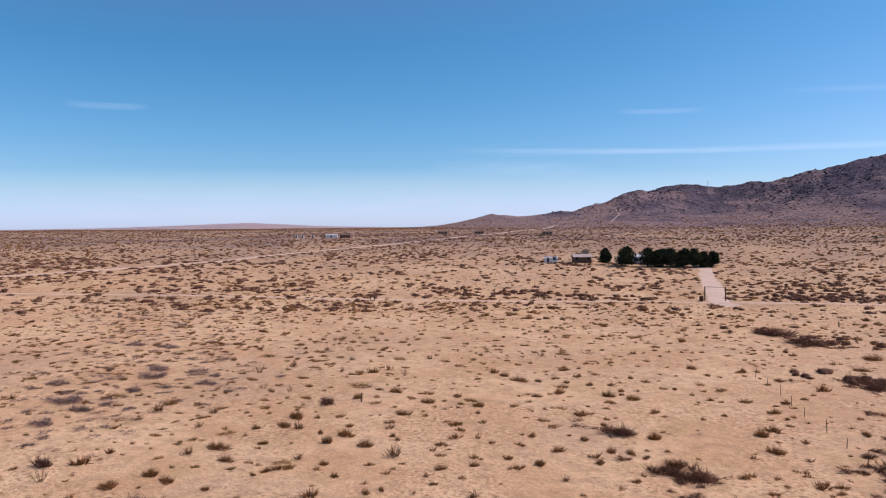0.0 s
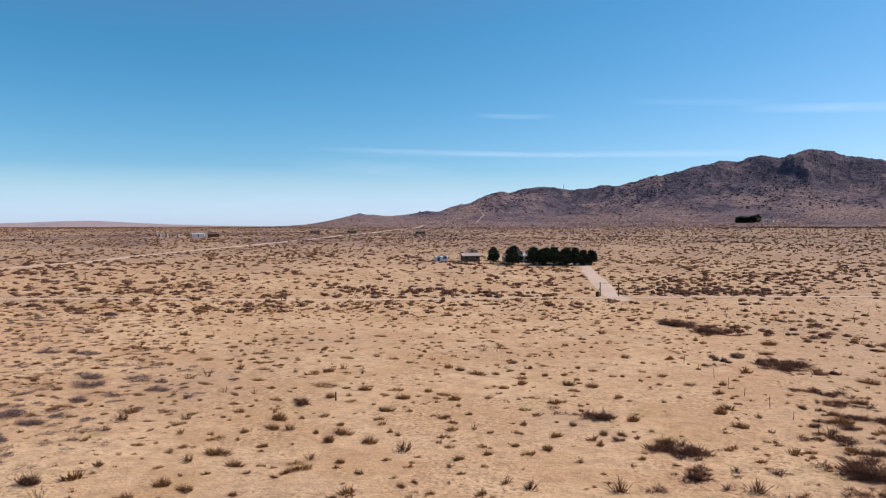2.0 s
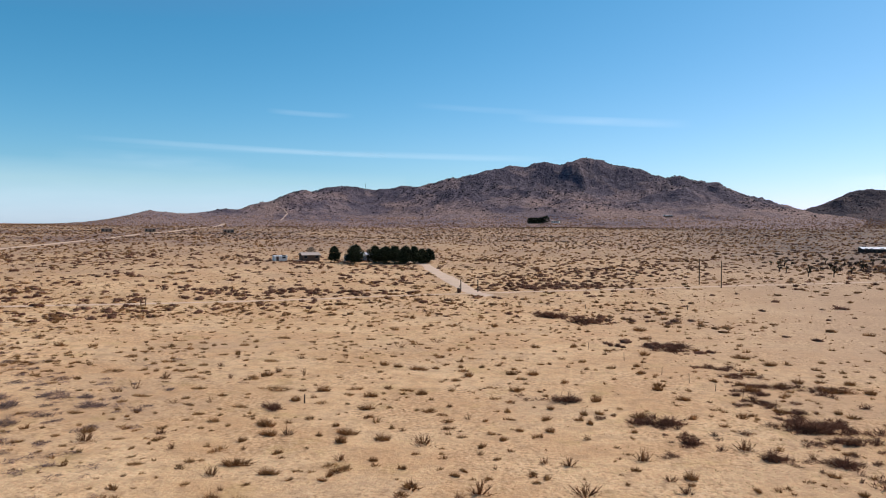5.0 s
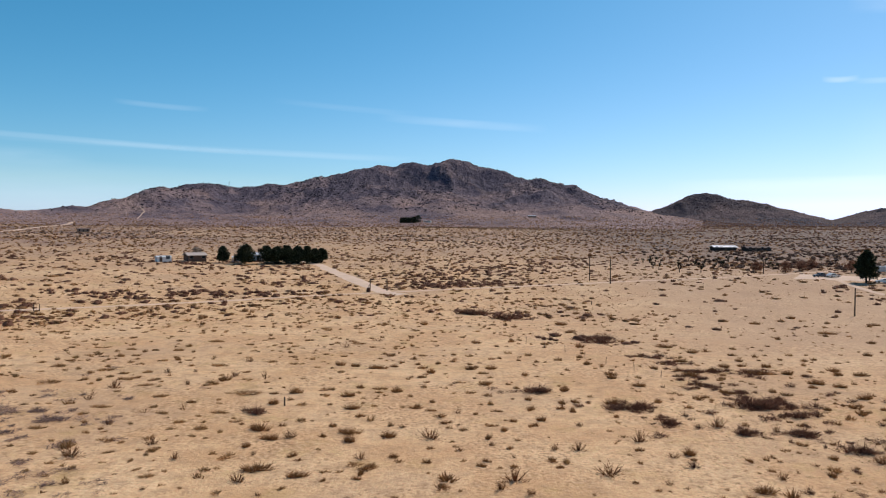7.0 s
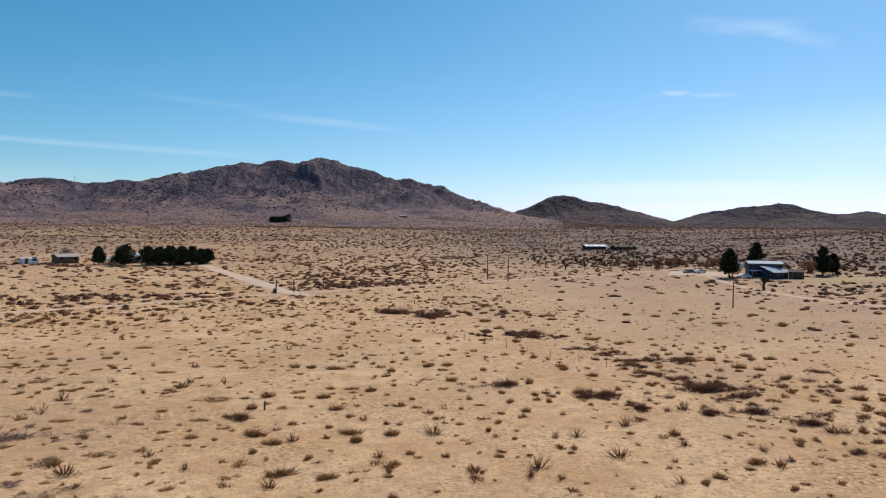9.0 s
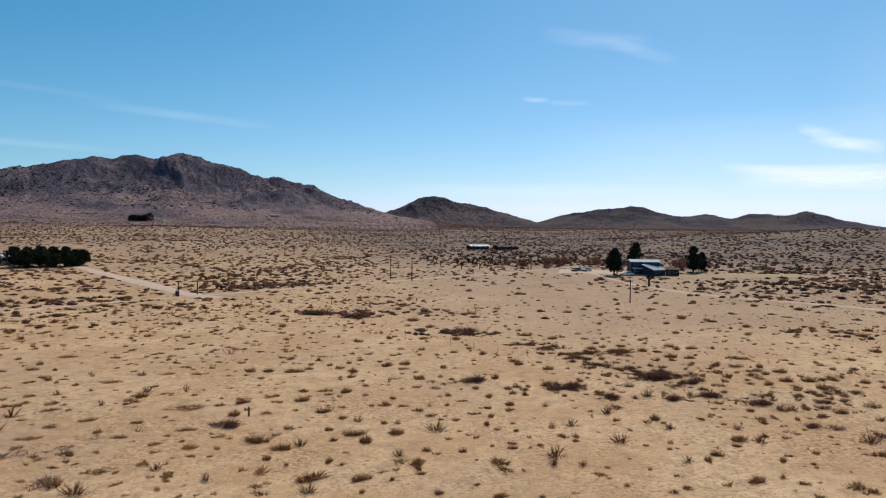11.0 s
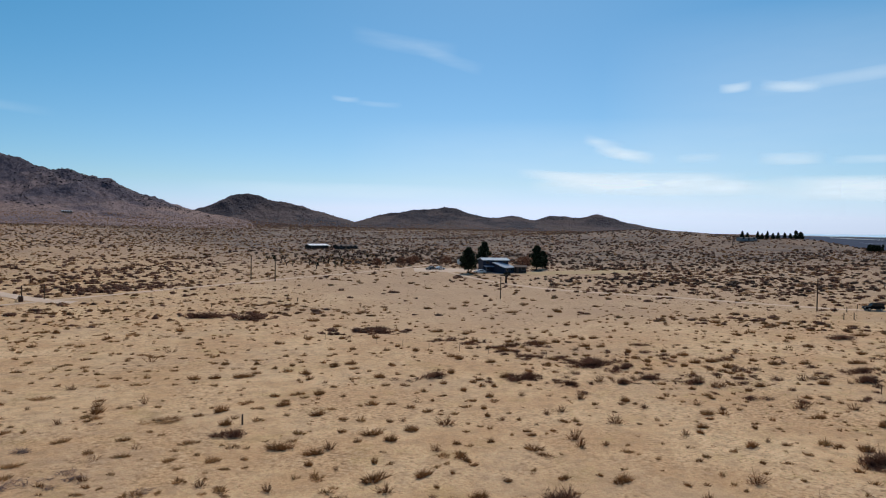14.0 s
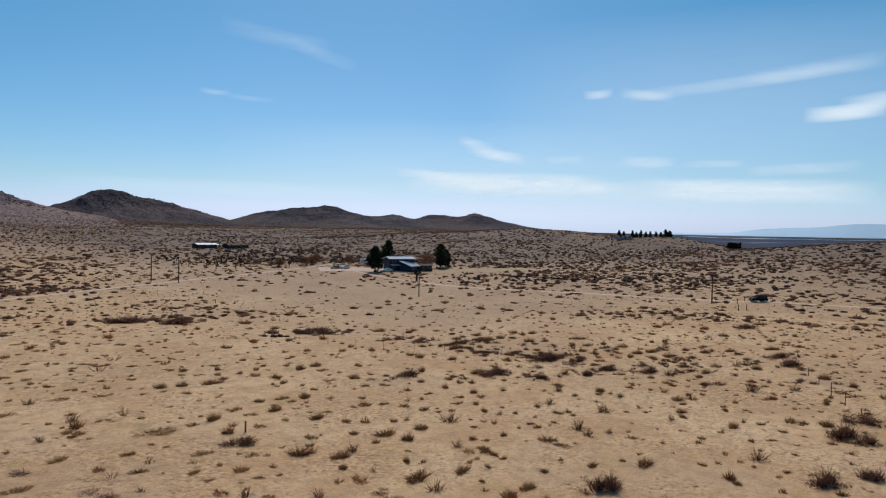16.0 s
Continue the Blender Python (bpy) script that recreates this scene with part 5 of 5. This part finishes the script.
# dark brush along the wash beside the track
x, y, rng = spread(18, 150, 0, 1, (0, 360), (0, 0))
f = rng.uniform(0, 1, len(x))
x = 138 + 62 * f + rng.normal(size=len(f)) * 8
y = 196 - 78 * f + rng.normal(size=len(f)) * 6
w = rng.uniform(1.6, 3.6, len(x))
strew("wash_brush", MID_TUFT, JUNIPER, x, y, w, w * rng.uniform(0.8, 1.4, len(x)), "dark brush along a dry wash")


# twigs and dry grass round the larger clumps
rng = np.random.RandomState(43)
clumps = np.array([q for q in BRUSH_A + BRUSH_B if q[0] > -18 and q[2] > 1.7])
k = np.repeat(np.arange(len(clumps)), 7)
x = clumps[k, 0] + rng.normal(size=len(k)) * clumps[k, 2] * 0.55
y = clumps[k, 1] + rng.normal(size=len(k)) * clumps[k, 2] * 0.4
w = rng.uniform(0.4, 1.0, len(k)) * clumps[k, 2] * 0.45 + 0.3
strew("brush_litter", [brush_shape(s, 120, 0.36, 0.03) for s in range(180, 184)], DEAD, x, y, w, np.minimum(w, 1.5) * rng.uniform(0.6, 1.1, len(k)), "broken dark twigs round the dead brush", "brush")
k = np.repeat(np.arange(len(clumps)), 14)
x = clumps[k, 0] + rng.normal(size=len(k)) * clumps[k, 2] * 0.8
y = clumps[k, 1] + rng.normal(size=len(k)) * clumps[k, 2] * 0.6
strew("dry_grass", GRASS, STRAW, x, y, rng.uniform(0.5, 1.5, len(k)), rng.uniform(0.3, 0.8, len(k)), "straw-coloured grass round the dead brush", "grass")


# a thicket of dead brush and grass where the fences meet
THICKET = [brush_shape(s, 240, 0.45, 0.025) for s in range(170, 174)] + [twig_shape(s, 22, 0.7, 0.02) for s in range(174, 177)]
rng = np.random.RandomState(23)
x, y = 47 + rng.normal(size=120) * 10, 66 + rng.normal(size=120) * 13
keep = clear_of_taken(x, y)
x, y = x[keep], y[keep]
w = rng.uniform(0.8, 2.3, len(x))
strew("thicket", THICKET, DEAD, x, y, w, np.minimum(w, 1.3) * rng.uniform(0.6, 1.1, len(x)), "loose thicket of dead grey-brown brush", "brush")
x, y = 44 + rng.normal(size=1500) * 13, 70 + rng.normal(size=1500) * 15
w = rng.uniform(0.5, 1.6, len(x))
strew("dry_grass", GRASS, STRAW, x, y, w, rng.uniform(0.4, 0.9, len(x)), "straw-coloured grass round the thicket", "grass")


rng = np.random.RandomState(53)
HEAPS = [(30.0, 108.4, 1.3, 9), (32.7, 103.5, 1.3, 9), (30.9, 93.6, 1.3, 9), (33.8, 97.8, 1.3, 9), (37.5, 98.9, 1.3, 9), (32.2, 89.8, 1.3, 9), (40.7, 97.4, 1.8, 16), (35.3, 86.1, 1.3, 9), (37.2, 83.5, 1.8, 16), (34.9, 79.4, 1.3, 9), (38.1, 80.3, 1.8, 16), (19.3, 78.9, 1.3, 9), (21.7, 77.1, 1.3, 9), (24.2, 73.1, 1.3, 9)]
x = np.concatenate([cx + rng.normal(size=n) * d for cx, cy, d, n in HEAPS])
y = np.concatenate([cy + rng.normal(size=n) * d * 0.7 for cx, cy, d, n in HEAPS])
w = rng.uniform(0.7, 2.4, len(x))
strew("thicket", THICKET, DEAD, x, y, w, np.minimum(w, 1.4) * rng.uniform(0.5, 1.0, len(x)), "scattered heaps of dead dark brush", "brush")
# yellow-green weeds in a few damp spots
WEEDS = [(34, 98, 3, 60), (38, 99, 3, 60), (35, 86, 3, 60), (24, 35, 5, 160), (32, 37, 4, 110), (118, 84, 7, 130), (95, 64, 6, 120), (44, 62, 7, 160), (-26, 33, 6, 120), (150, 96, 8, 120)]
x = np.concatenate([cx + rng.normal(size=n) * d for cx, cy, d, n in WEEDS])
y = np.concatenate([cy + rng.normal(size=n) * d * 0.6 for cx, cy, d, n in WEEDS])
w = rng.uniform(0.5, 1.5, len(x))
strew("weeds", GRASS, WEED, x, y, w, rng.uniform(0.3, 0.8, len(x)), "low yellow-green weeds in patches", "grass")


# ---- trees ----
BARK = plain("dark_bark", (0.06, 0.045, 0.035), 0.95, 0, 0.4, 8)


def crown_cloud(rng, clumps, size, per, leaf):
    """Leaf triangles in clumps; clumps are rows of x, y, z and size their radii."""
    vs = []
    for (cx, cy, cz), r in zip(clumps, size):
        v = unit(rng.normal(size=(per, 3))) * (rng.uniform(0.35, 1.0, per) ** 0.5)[:, None] * r * (1, 1, 0.75)
        c = v + (cx, cy, cz)
        a, b = rng.normal(size=(per, 3)), rng.normal(size=(per, 3))
        vs.append(np.stack([c, c + unit(a) * leaf * rng.uniform(0.6, 1.3, (per, 1)), c + unit(b) * leaf * rng.uniform(0.6, 1.3, (per, 1))], 1).reshape(-1, 3))
    verts = np.concatenate(vs)
    return verts, np.arange(len(verts)).reshape(-1, 3)


def tree(name, x, y, height, wide, seed, label, group, leaves=PINE, cone=0.3, foot=0.14, per=110, leaf=0.42, sink=0.1):
    """A tapered trunk with limbs and an uneven crown; cone: how far it narrows to the top."""
    rng = np.random.RandomState(seed)
    t = thing(name, label, "tree", group, on_ground(x, y, sink), rng.uniform(0, 360))
    trunk = rod(bmesh.new(), (0, 0, 0), (0.1, 0, height * 0.45), 0.028 * height, 0.018 * height, 8)
    rod(trunk, (0.1, 0, height * 0.43), (0, 0.1, height * 0.9), 0.018 * height, 0.004 * height, 7)
    clumps, size = [], []
    for k in range(64):
        f = rng.uniform(0, 1) if k else 0.97
        z = height * (foot + (0.96 - foot) * f)
        swell = (1 - cone * f) * (1 - max(0, f - 0.75) * 2.6) * (0.55 + 0.45 * min(1, f / 0.2))
        a, d = rng.uniform(0, 6.283), wide / 2 * swell * rng.uniform(0.1, 1.0) ** 0.6 * 0.92
        c = (d * math.cos(a), d * math.sin(a), z)
        clumps.append(c)
        size.append(wide * 0.21 * rng.uniform(0.55, 1.35) * (1 - 0.45 * f * cone * 2))
        if k % 4 == 0:
            rod(trunk, (0, 0, max(height * foot * 0.8, c[2] - 0.3 * d - 0.3)), c, 0.008 * height, 0.003 * height, 5)
    part("trunk", trunk, BARK, t)
    ob = new("crown", mesh_of("crown", *crown_cloud(rng, clumps, size, per, leaf), leaves))
    ob.parent = t
    return t


rnd = random.Random(21)
# the pine row at the ranch
PINES = [(-99, 264.5, 6.6, 5.2), (-90.4, 265, 7.6, 8.4), (-93.0, 269.5, 5.8, 5.2), (-83.4, 269.5, 7.1, 7.4), (-80, 271.5, 6.4, 7.2), (-76.4, 274, 7.2, 7.8), (-72.8, 276.5, 6.5, 7.4), (-69.8, 279.5, 6.9, 7.4), (-67, 282, 6.0, 6.8), (-65.2, 286, 5.8, 6.0), (-81, 277, 6.4, 7.0), (-74, 281, 6.8, 7.0)]
for k, (px, py, ph, pw) in enumerate(PINES):
    tree("pine_tree", px, py, ph, pw, 300 + k, "dense dark green pine in a row beside the driveway", "pine row", cone=0.5, foot=0.2, per=90, leaf=0.46)
tree("bare_tree", -94, 271, 6.8, 5.5, 340, "leafless grey tree behind the pines", "bare trees", BARE_TWIGS, 0.2, 0.3, 22, 0.3)
tree("bare_tree", -113, 272, 5.0, 5.0, 341, "leafless grey tree behind the ranch house", "bare trees", BARE_TWIGS, 0.2, 0.3, 22, 0.3)
# trees round the blue house
for k, (px, py, ph, pw) in enumerate(((124, 228.8, 10.4, 7.0), (143.5, 244, 11.2, 7.4), (158.3, 227, 10.6, 6.6), (164.5, 230, 7.6, 4.6))):
    tree("conifer", px, py, ph, pw, 360 + k, "tall dark conifer beside the blue house", "house trees", cone=0.58, foot=0.19, per=120, leaf=0.5)
for k, (px, py, ph, pw) in enumerate(((113, 262, 4.0, 5.0), (136, 262, 4.2, 5.2), (152, 246, 5.0, 6.5), (162, 240, 4.6, 6.0), (105, 268, 3.4, 4.4), (121, 268, 3.6, 4.8), (170, 246, 4.0, 5.4), (128, 275, 3.8, 5.0))):
    tree("bare_tree", px, py, ph, pw, 380 + k, "leafless brown tree near the gravel yard", "bare trees", GREY, 0.15, 0.25, 24, 0.3)
# conifers on the ridge and clumps further off
for k, (px, py, ph, pw) in enumerate(((404, 288, 6.2, 3.4), (407, 286, 5.0, 3.0), (418, 285, 5.8, 3.0), (421, 283.5, 4.2, 2.6), (424, 281.5, 5.6, 3.0), (427, 279, 4.4, 2.4), (430, 277, 4.8, 2.6), (434, 274.5, 4.8, 2.8), (437, 272, 4.2, 2.6), (440.5, 270, 6.2, 5.4), (443, 268, 5.6, 5.0))):
    tree("conifer", px, py, ph, pw, 400 + k, "small dark conifer in a row on the ridge", "ridge conifers", cone=0.7, foot=0.05, per=70, leaf=0.4)
for k in range(7):
    tree("pine_tree", -113 + 2.8 * k, 889 + 1.2 * k, rnd.uniform(7.0, 8.0), 5.0, 430 + k, "dark pine in the windbreak of a distant farm", "farm windbreak", cone=0.15, foot=0.05, per=40, leaf=0.5)
tree("round_tree", -92, 897, 10.0, 9.0, 440, "round dark tree beside the distant farm", "farm windbreak", cone=0.2, foot=0.08, per=50, leaf=0.5)
for k, (px, py) in enumerate(((428, 216), (430, 215), (431.5, 214), (433, 213))):
    tree("pine_tree", px, py, 4.0, 3.4, 450 + k, "dark pine at a far-off homestead", "far homestead trees", cone=0.2, foot=0.05, per=35, leaf=0.45)
tree("dark_conifer", 435, 211.5, 5.0, 1.8, 455, "narrow dark conifer at a far-off homestead", "far homestead trees", cone=0.5, foot=0.05, per=25, leaf=0.4)


def yucca(x, y, height, seed, thick=1.0):
    """A tree yucca: a forked trunk with a spiky ball of leaves at each end."""
    rng = np.random.RandomState(seed)
    t = thing("yucca", "dark spiky tree yucca on the open slope", "yucca", "tree yuccas", on_ground(x, y), rng.uniform(0, 360))
    stem = rod(bmesh.new(), (0, 0, 0), (0, 0, height * 0.5), 0.16 * thick, 0.13 * thick, 7)
    ends = []
    for k in range(rng.randint(2, 5)):
        a = rng.uniform(0, 6.283)
        e = (math.cos(a) * height * 0.25, math.sin(a) * height * 0.25, height * rng.uniform(0.6, 0.85))
        rod(stem, (0, 0, height * rng.uniform(0.3, 0.48)), e, 0.12 * thick, 0.1 * thick, 6)
        ends.append(e)
    part("trunk", stem, BARK, t)
    for e in ends:
        n = 70
        way = unit(rng.normal(size=(n, 3)) + (0, 0, 0.35))
        verts, faces = blades(rng, np.tile(np.array(e), (n, 1)), way, rng.uniform(0.4, 0.8, n) * (0.7 + 0.3 * thick), np.full(n, 0.09 * thick))
        ob = new("leaf_rosette", mesh_of("leaf_rosette", verts, faces, YUCCA_LEAF))
        ob.parent = t


YUCCA_LEAF = leaf_material("yucca_leaf", (0.022, 0.022, 0.012), (0.07, 0.06, 0.03), 0.7, 0.1)
yucca(117, 197, 4.6, 500, 2.6)
for k in range(30):
    yucca(rnd.uniform(70, 128), rnd.uniform(262, 318), rnd.uniform(1.6, 3.2), 510 + k)

# ---- clouds ----
def cloud_material():
    m, t, b = blank("thin_cloud")
    t.nodes.remove(b)
    tc = node(t, "ShaderNodeTexCoord")
    spot = node(t, "ShaderNodeSeparateXYZ", Vector=tc.outputs["Generated"])

    def fall(socket):
        d = node(t, "ShaderNodeMath")
        d.operation = "MULTIPLY_ADD"
        t.links.new(socket, d.inputs[0])
        d.inputs[1].default_value, d.inputs[2].default_value = 2.0, -1.0
        q = node(t, "ShaderNodeMath")
        q.operation = "MULTIPLY"
        t.links.new(d.outputs[0], q.inputs[0]), t.links.new(d.outputs[0], q.inputs[1])
        e = node(t, "ShaderNodeMath")
        e.operation, e.use_clamp = "SUBTRACT", True
        e.inputs[0].default_value = 1.0
        t.links.new(q.outputs[0], e.inputs[1])
        return e.outputs[0]

    place = node(t, "ShaderNodeNewGeometry").outputs["Position"]
    stretch = node(t, "ShaderNodeMapping", Vector=place, Scale=(0.0022, 0.0022, 0.012))
    wisp = ramp(t, noise_of(t, stretch.outputs["Vector"], 1.6, 6, 0.5), (0.38, (0, 0, 0)), (0.72, (1, 1, 1)))
    a = mixed(t, 1.0, fall(spot.outputs["X"]), fall(spot.outputs["Z"]), "MULTIPLY")
    info = node(t, "ShaderNodeObjectInfo")
    # how far wisps break it up differs from cloud to cloud
    a = mixed(t, info.outputs["Alpha"], a, mixed(t, 1.0, a, wisp, "MULTIPLY"))
    a = mixed(t, 1.0, a, info.outputs["Color"], "MULTIPLY")
    mix = t.nodes.new("ShaderNodeMixShader")
    clear = t.nodes.new("ShaderNodeBsdfTransparent")
    glow = node(t, "ShaderNodeEmission", Color=(0.80, 0.93, 1.06, 1), Strength=CLOUD_GLOW)
    t.links.new(a, mix.inputs[0])
    t.links.new(clear.outputs[0], mix.inputs[1])
    t.links.new(glow.outputs[0], mix.inputs[2])
    t.links.new(mix.outputs[0], t.nodes["Material Output"].inputs["Surface"])
    return m


CLOUD_GLOW = 1.2
CLOUD = cloud_material()


def cloud(bearing, rise, across, tall, thick, slant=0.0, wispy=1.0, label="thin white wisp of cirrus cloud and haze"):
    """A wisp far off in the sky: bearing and rise in degrees, with its breadth, height and slant in degrees."""
    bm = bmesh.new()
    bmesh.ops.create_grid(bm, x_segments=8, y_segments=2, size=0.5)
    for v in bm.verts:
        v.co = (v.co.x * math.radians(across) * 4300, -40 * (2 * v.co.x) ** 2, v.co.y * math.radians(tall) * 4300)
    ob = part("cloud", bm, CLOUD)
    a, b = radians(bearing), radians(rise)
    ob.matrix_basis = pose(4300 * math.sin(a), 10 + 4300 * math.cos(a), 19 + 4300 * math.tan(b), 0, 0, -bearing) @ pose(0, 0, 0, 0, -slant, 0)
    ob.color = (thick, thick, thick, wispy)
    tagged(ob, label, "cloud", "clouds", "structure")


# thin streaks over the mountain
STREAKS = [
    (-31.8, 6.25, 24, 0.5, 0.13, -1.8, 0.3), (-24, 5.95, 36, 0.45, 0.07, -1.2, 0.3), (-26.3, 9.1, 7, 0.5, 0.12, -2, 0.4), (-70, 9.4, 6, 0.6, 0.14, 1, 0.5),
    (-16, 5.85, 20, 0.6, 0.10, -1.5, 0.3), (-2.5, 8.5, 14, 0.8, 0.15, -4, 0.4), (-12, 9.6, 12, 0.6, 0.06, -4, 0.5),
]
# pale haze low in the west and north: glowing sheets added to brighten the sky
HAZE = [
    (-50, 1.6, 90, 7.0, 0.22, 0, 0.15), (-38, 5.0, 14, 1.4, 0.10, -2, 0.6),
]
# wisps high over the hills
WISPS = [
    (30.5, 15.1, 9, 1.6, 0.20, -8, 0.5), (34.2, 14.0, 6, 1.2, 0.16, -18, 0.5), (25.7, 10.6, 2.4, 0.5, 0.30, -3, 0.3), (28.4, 10.3, 4.0, 0.5, 0.20, -2, 0.5),
]
# the band of low cloud in the east
LOW_BAND = [
    (27, 3.2, 27, 1.4, 0.35, 0, 0.4), (49.5, 4.1, 17, 2.0, 1.5, -0.5, 0.5), (45.0, 4.6, 10, 0.9, 0.9, -4, 0.3), (56, 3.8, 10, 1.3, 0.8, 0, 0.5),
    (68, 3.6, 18, 2.0, 1.3, -1, 0.45), (62, 2.8, 40, 3.2, 0.30, 0, 0.2), (48.6, 6.5, 5, 1.1, 0.9, -12, 0.6), (47.0, 7.3, 3.4, 1.0, 0.6, -16, 0.6),
    (54.3, 6.1, 3.4, 0.8, 0.6, 2, 0.7), (60.8, 5.9, 4.6, 1.0, 0.8, 0, 0.6), (65.8, 5.7, 4.6, 0.7, 0.6, 0, 0.6), (72, 5.2, 8, 0.9, 0.7, 2, 0.6),
    (68, 9.5, 44, 17.0, 0.24, 0, 0.1),
]
LOW_BAND_MORE = [
    (45, 5.5, 40, 8.0, 0.20, 0, 0.2),
]
# a long slanting trail with a puff before it and another below
TRAIL = [
    (56.8, 11.3, 2.4, 0.8, 0.75, 4, 0.3), (60.6, 11.15, 4.2, 0.9, 0.6, -6, 0.4), (67.5, 11.8, 19, 1.1, 0.36, 5, 0.3), (72.5, 12.3, 10, 1.4, 0.3, 5, 0.4),
    (74.6, 9.15, 5.4, 1.3, 1.3, 3, 0.25), (76.5, 9.8, 4.5, 1.4, 0.9, 6, 0.4),
]
for row in STREAKS + HAZE + WISPS + LOW_BAND + LOW_BAND_MORE + TRAIL:
    cloud(*row)
